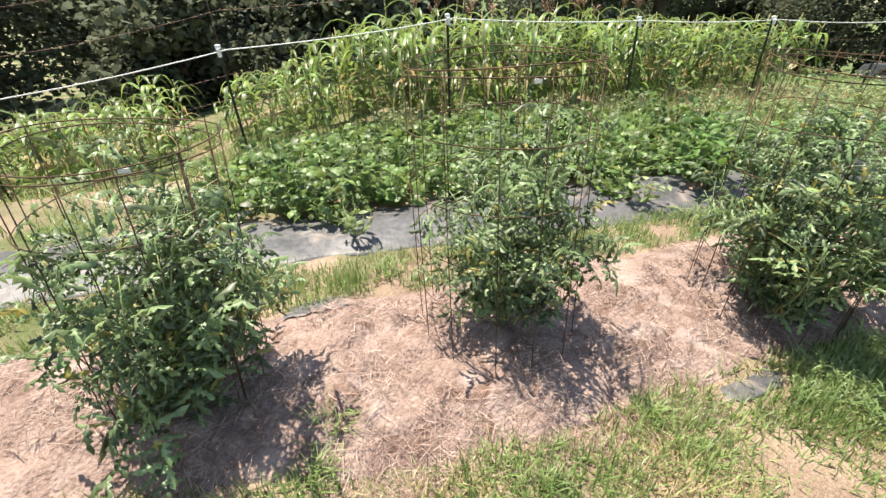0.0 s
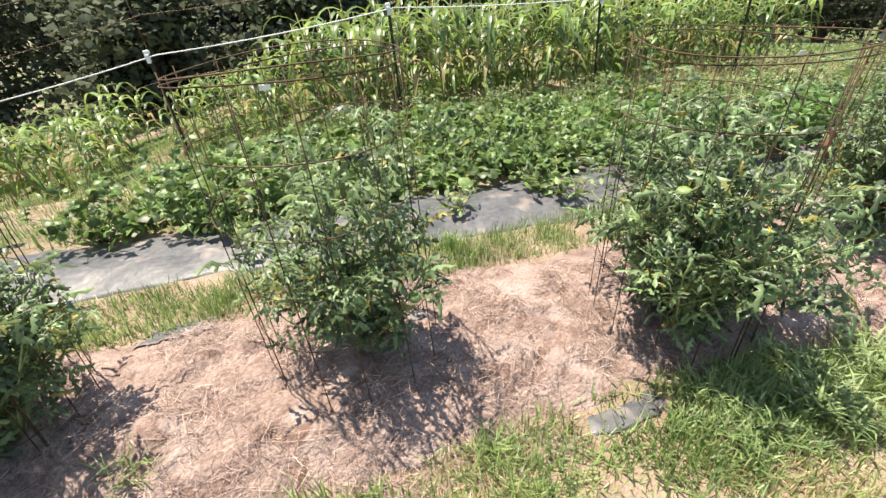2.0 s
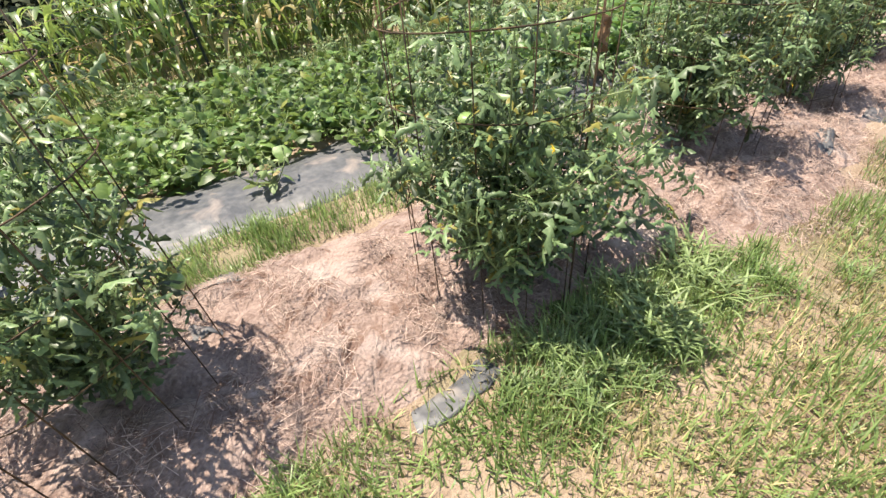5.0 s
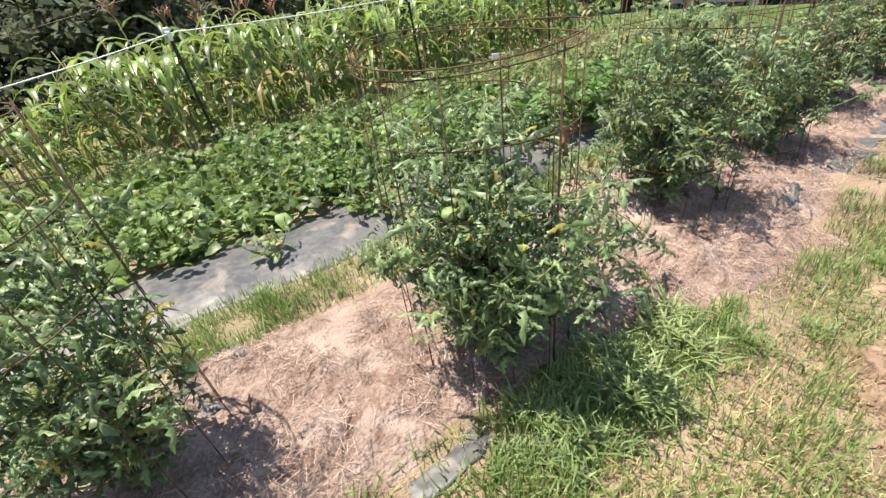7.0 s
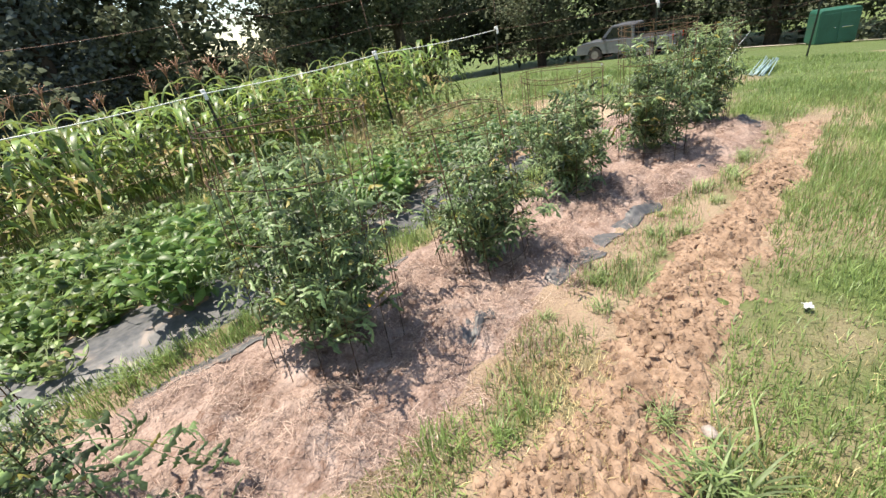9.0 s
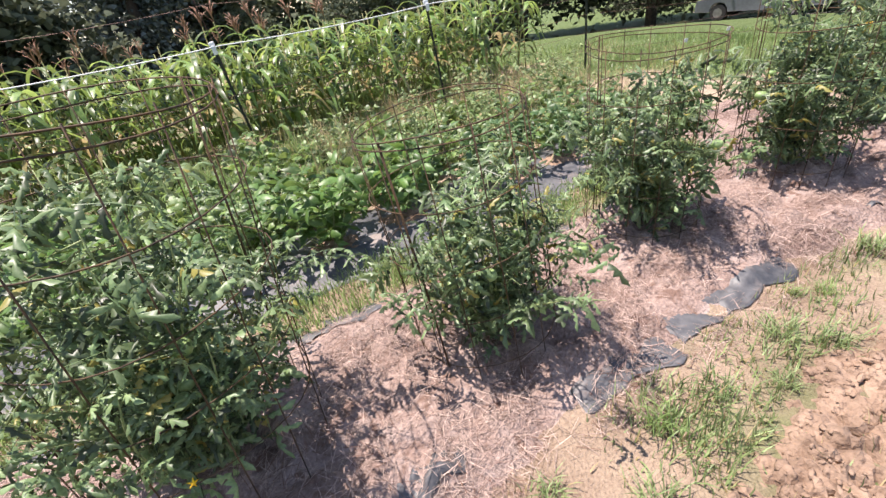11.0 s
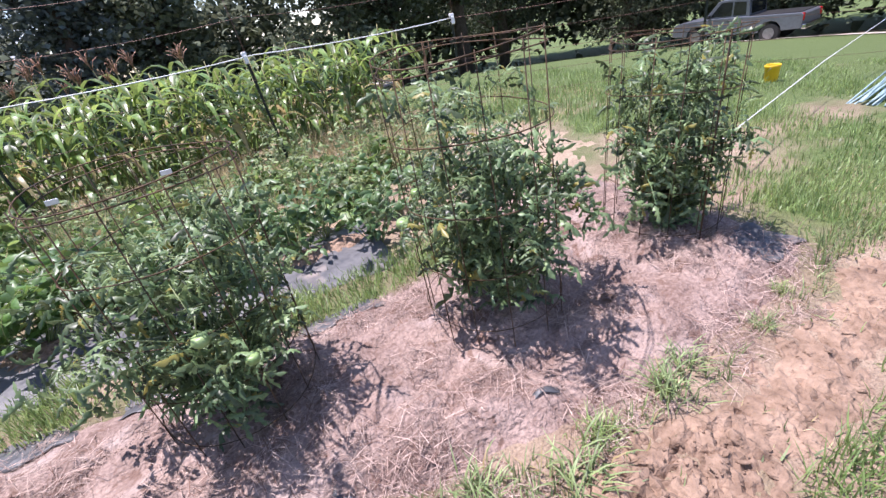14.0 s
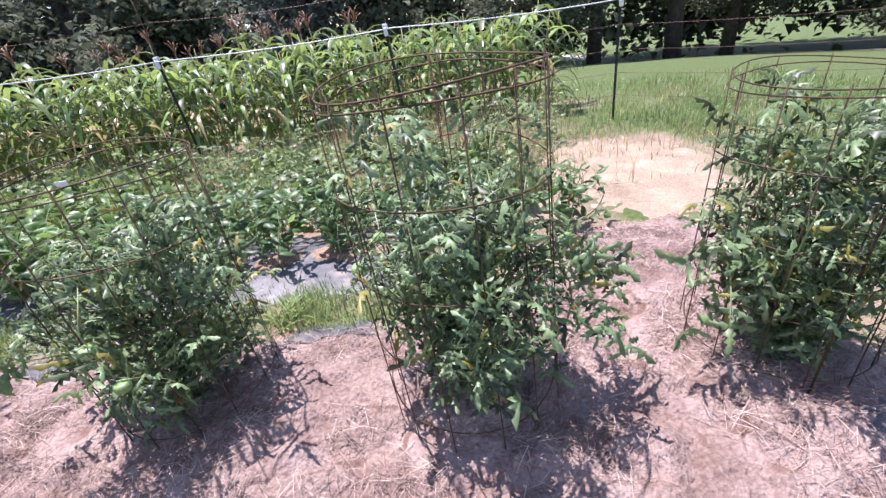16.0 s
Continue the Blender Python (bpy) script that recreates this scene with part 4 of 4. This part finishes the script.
while n_l < 5500:
    x, y = rng.uniform(-0.6, 8.6), rng.uniform(3.72, 6.0)
    if rng.random() < patch(x, y, 2.3, 31, 0.50 - 0.22 * smooth(4.8, 6.0, x)) and y > 3.72 + 0.2 * noise.noise((x * 2, 1, 1)):
        n_l += 1
        pos.append((x, y, land(x, y) + rng.uniform(0.03, 0.17) + 0.10 * noise.noise((x * 3, y * 3, 17))))
        a = rng.uniform(0, 6.28)
        dirs.append((math.cos(a), math.sin(a), rng.normal(0.1, 0.35)))
        size.append(rng.uniform(0.04, 0.15))
v, f = spread(ROUND, pos, frames_for(np.array(dirs), roll=rng.normal(0, 0.5, n_l)), size)
tagged(new("vine_cover", fast_mesh("vine_cover", v, f, M_BEAN)), "low leafy vine cover filling the third bed", "vine leaves", kind="stuff")
for x, y in ((1.86, 3.36), (0.35, 3.30), (2.75, 3.2)):
    k += 1
    bush("seedling", x, y, k, 0.15, 0.25, 10, 0.11, NARROW, M_WEED, "small grey-green weed coming through the black plastic", "weed", base=land(x, y) + 0.10, low=0.0, gap=0.05, shoots=False)

for x, y, r, h in ((6.1, 4.25, 0.40, 0.62), (6.9, 4.3, 0.42, 0.66), (7.7, 4.25, 0.42, 0.66), (8.5, 4.3, 0.40, 0.60), (6.5, 5.1, 0.42, 0.66), (7.4, 5.2, 0.42, 0.70), (8.3, 5.2, 0.42, 0.66), (9.0, 5.5, 0.36, 0.60), (5.6, 5.3, 0.4, 0.6), (4.6, 5.9, 0.36, 0.5),
                   (3.3, 5.95, 0.36, 0.46), (1.2, 5.95, 0.36, 0.42), (2.2, 5.95, 0.36, 0.42)):
    k += 1
    bush("weed_plant", x, y, k, r, h, 15, 0.075, NARROW, M_WEED, "tall feathery grey-green weed at the back of the garden", "weed", "tall weeds", low=0.05, gap=0.05)

# ---- corn ----


def corn_mesh(seed, h):
    r = np.random.default_rng(seed)
    lv, a0 = [], r.uniform(0, 6.28)
    for j in range(10):
        t = 0.18 + 0.78 * j / 10
        a = a0 + (j % 2) * math.pi + r.normal(0, 0.35)
        ln, up = h * r.uniform(0.36, 0.52), r.uniform(0.5, 1.0)
        d, s = np.array((math.cos(a), math.sin(a), 0)), np.array((-math.sin(a), math.cos(a), 0))
        p, base, wd = [], np.array((0, 0, h * t)), r.uniform(0.034, 0.056)
        for q in np.linspace(0, 1, 7):
            p.append(base + d * ln * (q - 0.18 * q * q) + np.array((0, 0, ln * (up * q * 1.1 - 1.25 * q * q))))
        vs, fs = [], []
        for i, c in enumerate(p):
            w = wd * (0.6, 1.0, 1.05, 0.95, 0.75, 0.45, 0.06)[i]
            vs += [c - s * w + np.array((0, 0, 0.012)), c, c + s * w + np.array((0, 0, 0.012))]
            if i:
                b = 3 * (i - 1)
                fs += [(b, b + 1, b + 4), (b, b + 4, b + 3), (b + 1, b + 2, b + 5), (b + 1, b + 5, b + 4)]
        lv.append((np.array(vs), np.array(fs)))
    stalk = tube([(0, 0, -0.05), (0.01, 0, h * 0.5), (0, 0.01, h * 0.98)], 0.014, 0.007, 6)
    ts = []
    for j in range(11):
        a, o = r.uniform(0, 6.28), r.uniform(0.03, 0.13)
        z = h * 0.97 + 0.02 * j * 0.6
        ts.append(tube([(0, 0, z), (math.cos(a) * o * 0.6, math.sin(a) * o * 0.6, z + 0.11), (math.cos(a) * o * 1.2, math.sin(a) * o * 1.2, z + 0.15)], 0.006, 0.004, 3))
    return fast_mesh("stalk", *stalk, M_CORN_STALK), fast_mesh("leaves", *join(lv), M_CORN), fast_mesh("tassel", *join(ts), M_TASSEL)


def corn_plant(seed, h, tassel):
    root = new("corn_plant")
    s, l, t = corn_mesh(seed, h)
    put("stalk", s, root, "yellowing jointed stalk")
    put("leaves", l, root)
    if tassel:
        put("tassel", t, root, "reddish-brown tassel")
    return tagged(root, "tall corn plant with arching leaves and a reddish tassel" if tassel else "corn plant with arching yellow-green leaves and dry lower leaves", "corn", "corn behind the fence")


protos = [corn_plant(300 + i, 1.42 + 0.06 * (i % 3), i > 5) for i in range(9)]
spots = []
for row, y in enumerate((6.85, 7.35, 7.9, 8.5, 9.1)):
    for x in np.arange(-0.75, 9.6, 0.25):
        grown = 0.56 + 0.28 * smooth(-0.5, 1.8, x)
        tall = row > 2 and 1.5 < x < 7.2 and rng.random() < 0.75
        spots.append((x + rng.normal(0, 0.06), y + rng.normal(0, 0.06), grown * rng.uniform(0.9, 1.1) * (1.14 if tall else 1.0), tall))
    for x in np.arange(-5.0, -1.55, 0.27):
        spots.append((x + rng.normal(0, 0.06), y + 0.2 + rng.normal(0, 0.06), rng.uniform(0.52, 0.72), False))
used = set()
for i, (x, y, s, tall) in enumerate(spots):
    m = pose(x, y, land(x, y), rng.normal(0, 4), rng.normal(0, 4), rng.uniform(0, 360)) @ Matrix.Scale(s, 4)
    k = 6 + i % 3 if tall else i % 6
    if k in used:
        copy_thing(protos[k], m).matrix_basis = m
    else:
        protos[k].matrix_basis = m
        used.add(k)

# ---- fence ----


def fence_post(h=1.32):
    root = new("fence_post")
    bm = bmesh.new()
    box(bm, 0, 0, h / 2 - 0.05, 0.030, 0.005, h + 0.1, 0.0015)
    box(bm, 0, 0.016, h / 2 - 0.05, 0.005, 0.028, h + 0.1, 0.0015)
    for z in np.arange(0.15, h, 0.06):
        box(bm, 0, -0.005, z, 0.010, 0.007, 0.016)
    part("post", bm, M_POST, root)
    bm = bmesh.new()
    box(bm, 0, 0, h + 0.01, 0.06, 0.05, 0.045, 0.012)
    box(bm, 0, -0.03, h - 0.05, 0.045, 0.03, 0.09, 0.01)
    part("cap", bm, M_WHITE, root, "white plastic insulator cap")
    put("rod", fast_mesh("rod", *tube([(0.02, 0.01, h - 0.3), (0.02, 0.01, 2.12)], 0.004, 0.0035, 5), M_WIRE), root, "thin brown rod that carries the upper wires")
    return tagged(root, "dark green steel fence post with a white insulator cap", "fence post", "fence posts")


post = fence_post()
POSTS = [(-6.0, 6.35), (-3.1, 6.30), (-0.55, 6.25), (2.05, 6.20), (4.92, 6.22), (7.50, 6.25), (10.0, 6.1), (12.6, 4.4), (15.6, 2.62)]
post.matrix_basis = pose(*POSTS[0], land(*POSTS[0]), 0, 0, 0)
for i, (x, y) in enumerate(POSTS[1:]):
    copy_thing(post, pose(x, y, land(x, y), 0, (-4, -4, -3, -4, -4, 0, 0, 4)[i], 0 if i < 6 else -30))


def strand(name, z, r, material, label, sag=0.03, pts=POSTS, category="fence wire"):
    line = []
    for (xa, ya), (xb, yb) in zip(pts, pts[1:]):
        for q in np.linspace(0, 1, 9)[:-1]:
            x, y = xa + (xb - xa) * q, ya + (yb - ya) * q
            za, zb = land(xa, ya), land(xb, yb)
            line.append((x, y - 0.035, za + (zb - za) * q + z - sag * 4 * q * (1 - q)))
    line.append((*pts[-1], land(*pts[-1]) + z))
    return tagged(new(name, fast_mesh(name, *tube(line, r, r, 5), material)), label, category)


strand("fence_rope", 1.30, 0.0065, M_WHITE, "white electric fence rope strung along the post tops", 0.03, POSTS[:7], "fence rope")
strand("fence_wire", 1.30, 0.003, M_WIRE, "thin wire strung between fence posts", 0.02, POSTS[6:])
for z in (1.05, 0.80, 0.55, 0.30):
    strand("fence_wire", z, 0.0022, M_WIRE, "thin brown wire strung between fence posts", 0.03)
for z in (1.68, 2.08):
    strand("fence_wire", z, 0.0026, M_WIRE, "thin reddish wire strung above the fence rope", 0.05, POSTS[:7])
guy = [(9.6, 2.2, 0.35), (12.4, 2.95, 0.33), (15.5, 3.7, 0.30)]
tagged(new("guy_rope", fast_mesh("guy_rope", *tube(guy, 0.004, 0.004, 5), M_WHITE)), "thin white cord stretched over the grass", "cord")

# ---- lawn things: truck, bin, bucket, stakes ----


def truck():
    root = new("pickup_truck")
    bm = bmesh.new()
    prism(bm, [(-2.70, 0.50), (-2.70, 1.02), (-2.62, 1.08), (-0.62, 1.10), (-0.60, 1.12), (1.05, 1.12), (2.35, 1.04), (2.62, 0.95), (2.70, 0.75), (2.70, 0.45), (1.98, 0.42), (1.95, 0.60), (1.80, 0.80), (1.55, 0.86), (1.30, 0.80),
               (1.15, 0.60), (1.12, 0.42), (-1.12, 0.42), (-1.15, 0.60), (-1.30, 0.80), (-1.55, 0.86), (-1.80, 0.80), (-1.95, 0.60), (-1.98, 0.46)], -0.95, 0.95, 0.02)
    body = part("body", bm, M_TRUCK, root)
    bm = bmesh.new()
    prism(bm, [(-0.66, 1.09), (-0.58, 1.78), (-0.45, 1.84), (0.55, 1.84), (0.72, 1.78), (1.28, 1.12)], -0.82, 0.82, 0.03)
    cab = part("cab", bm, M_TRUCK, root)
    for s in (-1, 1):
        bm = bmesh.new()
        prism(bm, [(-0.50, 1.18), (-0.46, 1.70), (0.02, 1.74), (0.02, 1.18)], s * 0.815, s * 0.832)
        part("window", bm, M_GLASS, cab, "dark side window")
        bm = bmesh.new()
        prism(bm, [(0.10, 1.18), (0.10, 1.74), (0.56, 1.74), (1.02, 1.18)], s * 0.815, s * 0.832)
        part("window", bm, M_GLASS, cab, "dark side window")
        bm = bmesh.new()
        box(bm, -2.66, s * 0.85, 0.92, 0.10, 0.16, 0.30, 0.02)
        part("tail_light", bm, M_RED, root, "red tail light")
        bm = bmesh.new()
        box(bm, 2.64, s * 0.75, 0.82, 0.12, 0.30, 0.18, 0.03)
        part("headlight", bm, M_CHROME, root, "clear headlight")
        bm = bmesh.new()
        box(bm, 1.0, s * 1.0, 1.22, 0.10, 0.16, 0.16, 0.02)
        part("mirror", bm, M_TRUCK_DARK, root)
        bm = bmesh.new()
        box(bm, 0.15, s * 0.955, 1.0, 0.14, 0.02, 0.03, 0.005)
        part("door_handle", bm, M_TRUCK_DARK, root)
    bm = bmesh.new()
    box(bm, -1.62, 0, 1.09, 1.85, 1.55, 0.05, 0.005)
    part("cargo_bed", bm, M_TRUCK_DARK, root, "open dark cargo bed")
    for name, cx in (("rear_bumper", -2.76), ("front_bumper", 2.74)):
        bm = bmesh.new()
        box(bm, cx, 0, 0.56, 0.14, 1.84, 0.20, 0.03)
        part(name, bm, M_CHROME, root)
    bm = bmesh.new()
    prism(bm, [(-0.648, 1.2), (-0.61, 1.70), (-0.63, 1.70), (-0.668, 1.2)], -0.65, 0.65)
    part("rear_window", bm, M_GLASS, cab)
    bm = bmesh.new()
    prism(bm, [(1.24, 1.18), (0.78, 1.72), (0.80, 1.75), (1.27, 1.19)], -0.70, 0.70)
    part("windscreen", bm, M_GLASS, cab)
    for cx in (-1.55, 1.55):
        for s in (-1, 1):
            bm = bmesh.new()
            bmesh.ops.create_cone(bm, cap_ends=True, segments=28, radius1=0.38, radius2=0.38, depth=0.26)
            bmesh.ops.rotate(bm, cent=(0, 0, 0), matrix=Matrix.Rotation(radians(90), 3, "X"), verts=bm.verts)
            bmesh.ops.bevel(bm, geom=[e for e in bm.edges if e.calc_length() < 0.2], offset=0.03, segments=2, affect="EDGES")
            bmesh.ops.translate(bm, vec=(cx, s * 0.82, 0.38), verts=bm.verts)
            w = part("wheel", bm, M_TYRE, root)
            bm = bmesh.new()
            bmesh.ops.create_cone(bm, cap_ends=True, segments=20, radius1=0.22, radius2=0.19, depth=0.03)
            bmesh.ops.rotate(bm, cent=(0, 0, 0), matrix=Matrix.Rotation(radians(90 * s), 3, "X"), verts=bm.verts)
            bmesh.ops.translate(bm, vec=(cx, s * 0.955, 0.38), verts=bm.verts)
            part("rim", bm, M_RIM, w, "grey wheel rim")
    return tagged(root, "silver-grey pickup truck with an open bed parked beyond the lawn", "pickup truck")


tk = truck()
tk.matrix_world = pose(29.6, 14.3, land(29.6, 14.3) + 0.04, 0, 0, 98)


def bin_box():
    root = new("dumpster")
    bm = bmesh.new()
    prism(bm, [(-0.95, 0.12), (-0.95, 1.72), (-0.88, 1.86), (0.88, 1.86), (0.95, 1.72), (0.95, 0.12)], -0.75, 0.75, 0.03)
    part("body", bm, M_GREEN_BIN, root)
    for s in (-1, 1):
        bm = bmesh.new()
        box(bm, s * 0.48, -0.765, 0.95, 0.84, 0.03, 1.45, 0.01)
        d = part("door", bm, M_GREEN_BIN, root)
        bm = bmesh.new()
        box(bm, s * 0.16 + (0.25 if s > 0 else 0), -0.80, 0.92, 0.50 if s > 0 else 0.05, 0.03, 0.05, 0.01)
        part("handle", bm, M_CHROME, d, "pale metal latch bar")
    for sx in (-0.8, 0.8):
        bm = bmesh.new()
        box(bm, sx, 0, 0.06, 0.12, 1.3, 0.14, 0.01)
        part("skid", bm, M_TRUCK_DARK, root)
    return tagged(root, "dark green steel dumpster standing beside the gravel drive", "dumpster")


db = bin_box()
db.matrix_world = pose(27.2, 4.6, land(27.2, 4.6), 0, 0, -57) @ Matrix.Scale(0.68, 4)


def bucket():
    root = new("bucket")
    bm = bmesh.new()
    prof = [(0.0, 0.0), (0.125, 0.0), (0.132, 0.02), (0.148, 0.30), (0.158, 0.31), (0.158, 0.36), (0.150, 0.365), (0.144, 0.35), (0.125, 0.03), (0.0, 0.025)]
    rings = [[bm.verts.new((r * math.cos(a), r * math.sin(a), z)) for a in np.linspace(0, 2 * math.pi, 25)[:-1]] for r, z in prof]
    for a, b in zip(rings, rings[1:]):
        for i in range(24):
            bm.faces.new((a[i], a[(i + 1) % 24], b[(i + 1) % 24], b[i]))
    bmesh.ops.remove_doubles(bm, verts=bm.verts, dist=0.0005)
    part("body", bm, M_YELLOW, root, shade=True)
    hd = tube([(0.157, 0, 0.33), (0.17, 0.09, 0.22), (0.0, 0.18, 0.14), (-0.17, 0.09, 0.22), (-0.157, 0, 0.33)], 0.003, 0.003, 5)
    put("handle", fast_mesh("handle", *hd, M_CHROME), root, "thin wire handle")
    return tagged(root, "yellow plastic bucket standing in the grass by the fence", "bucket")


bk = bucket()
bk.matrix_world = pose(13.4, 3.95, land(13.4, 3.95), 0, 0, 20) @ Matrix.Scale(0.58, 4)

pile = new("stake_bundle")
for i in range(16):
    a, b = rng.normal(0, 0.045), rng.normal(0, 0.08)
    layer = i // 6
    p0, p1 = np.array((b - 0.9 * a, -0.8, 0.03 + 0.035 * layer)), np.array((b + 0.9 * a, 0.8 + rng.normal(0, 0.06), 0.05 + 0.045 * layer + rng.uniform(0, 0.15)))
    put("stake", fast_mesh("stake", *tube([p0, p1], 0.014, 0.012, 6), M_STAKE), pile)
pile.matrix_world = pose(12.9, 2.6, land(12.9, 2.6), 0, 0, -82) @ Matrix.Scale(0.72, 4)
tagged(pile, "loose bundle of blue-grey plastic stakes lying in the grass", "garden stakes")

bm = bmesh.new()
bmesh.ops.create_grid(bm, x_segments=7, y_segments=6, size=0.035)
for vv in bm.verts:
    vv.co.z = 0.03 + 0.03 * noise.noise(vv.co * 45)
    vv.co.x += 0.012 * noise.noise(vv.co * 60)
bmesh.ops.solidify(bm, geom=bm.faces[:], thickness=0.002)
sc = part("paper_scrap", bm, M_PAPER, None)
sc.matrix_world = pose(5.90, 0.25, land(5.90, 0.25) + 0.015, 0, 0, 30) @ Matrix.Diagonal((0.8, 0.6, 0.6, 1))
tagged(sc, "crumpled white scrap lying in the grass", "scrap")

bm = bmesh.new()
bmesh.ops.create_icosphere(bm, subdivisions=3, radius=0.030)
for vv in bm.verts:
    vv.co = Vector((vv.co.x * 1.2, vv.co.y, vv.co.z * 0.7)) * (1 + 0.35 * noise.noise(vv.co * 30))
stone = part("stone", bm, M_STONE, None, shade=True)
stone.matrix_world = pose(4.86, 0.30, land(4.86, 0.30) + 0.018, 0, 0, 40)
tagged(stone, "pale pinkish stone lying beside a grassy weed", "stone")

# ---- trees ----
TRI = ([(-0.42, 0, 0), (0.42, 0, 0), (0.30, 0.55, 0.12), (-0.30, 0.55, 0.12), (0, 1.0, -0.1)], [(0, 1, 2), (0, 2, 3), (3, 2, 4)])


def tree(x, y, h, spread_r, seed, material, label, conifer=False, low=0.25, leaves=7800, size=0.26, kind="tree"):
    r = np.random.default_rng(seed)
    root = new(kind)
    root.location = (x, y, land(x, y) - 0.1)
    tr = h * 0.028 + 0.06
    trunk = [tube([(0, 0, -0.1), (r.normal(0, 0.1), r.normal(0, 0.1), h * 0.4), (r.normal(0, 0.25), r.normal(0, 0.25), h * 0.93)], tr, tr * 0.2, 9)]
    clumps = []
    n = 34
    for i in range(n):
        t = low + (0.97 - low) * (i + r.uniform(0, 1)) / n
        a = i * 2.4 + r.normal(0, 0.4)
        if conifer:
            o = spread_r * (1.04 - t) / (1.04 - low) * r.uniform(0.55, 1.0)
            tip = np.array((math.cos(a) * o, math.sin(a) * o, h * t - 0.12 * o))
        else:
            o = spread_r * math.sin(math.pi * min(1, 0.22 + 0.74 * (t - low) / (1 - low))) * r.uniform(0.45, 1.05)
            tip = np.array((math.cos(a) * o, math.sin(a) * o, h * t + r.normal(0, 0.3)))
        st = np.array((0, 0, h * max(0.12, t - 0.12)))
        trunk.append(tube([st, (st + tip) / 2 + np.array((0, 0, 0.15)), tip], tr * 0.28, tr * 0.06, 4))
        for q in (0.45, 0.75, 1.0):
            clumps.append((st + (tip - st) * q, (0.35 + 0.4 * q) * spread_r * 0.34))
    put("trunk", fast_mesh("trunk", *join(trunk), M_BARK), root, "dark rough bark")
    per = leaves // len(clumps)
    pos = np.concatenate([c + r.normal(0, 1, (per, 3)) * np.array((s, s, s * 0.6)) * 0.62 for c, s in clumps])
    pos[:, 2] = np.maximum(pos[:, 2], 0.3)
    d = r.normal(0, 1, (len(pos), 3))
    d[:, 2] = d[:, 2] * 0.5 - 0.2
    put("crown", fast_mesh("crown", *spread(TRI, pos, frames_for(d, roll=r.normal(0, 0.8, len(pos))), r.uniform(0.6, 1.2, len(pos)) * size), material), root)
    return tagged(root, label, kind, "trees round the garden")


BROADT, CONT = "leafy dark green tree at the edge of the lawn", "dark cedar with foliage down to the ground"
for i, (x, y, h, s, con, low) in enumerate((
        (-9, 17, 11, 4.0, 0, 0.10), (-4.5, 19, 12, 4.2, 0, 0.08), (-0.5, 17.5, 8.5, 2.6, 1, 0.05), (3.6, 19.5, 10, 2.8, 1, 0.04), (6.0, 20.5, 9, 2.3, 0, 0.06), (13.0, 21.0, 10, 3.2, 0, 0.10),
        (15.8, 22.6, 11, 3.8, 0, 0.34), (19.1, 21.8, 12, 4.4, 0, 0.36), (25, 27, 12, 4.5, 0, 0.22), (31.5, 22, 11, 4.2, 0, 0.12), (35, 15.5, 12, 4.5, 0, 0.08), (36, 9, 12, 4.4, 0, 0.08), (36, 2.5, 11, 4.2, 0, 0.06),
        (35, -4, 12, 4.5, 0, 0.06), (-14, 12, 11, 4.2, 0, 0.06), (-15, 4, 11, 4.2, 0, 0.06), (-2.5, 13.5, 4.0, 2.0, 0, 0.04), (1.5, 13.0, 3.6, 1.8, 0, 0.04))):
    tree(x, y, h, s, 500 + i, M_CONIFER if con else M_TREE, CONT if con else BROADT, bool(con), low, leaves=12500, size=0.19)

# far woods that close the view
r = np.random.default_rng(77)
pos = []
for i in range(2300):
    a = r.uniform(-0.35, math.pi + 0.9)
    d = r.uniform(33, 44)
    h = 11.5 * r.random() ** 0.8
    if 0.410 < a / math.pi < 0.436 or 0.565 < a / math.pi < 0.585:
        h *= 0.22
    c = np.array((8 + math.cos(a) * d, 4 + math.sin(a) * d, -2.4 + h * (0.75 + 0.25 * math.sin(a * 23))))
    pos.append(c + r.normal(0, 1, (34, 3)) * np.array((1.1, 1.1, 0.8)))
pos = np.concatenate(pos)
d = r.normal(0, 1, (len(pos), 3))
tagged(new("far_woods", fast_mesh("far_woods", *spread(TRI, pos, frames_for(d), r.uniform(0.5, 1.1, len(pos)) * 0.75), M_TREE)),
       "dense dark woods all round beyond the lawn", "woods", kind="stuff")
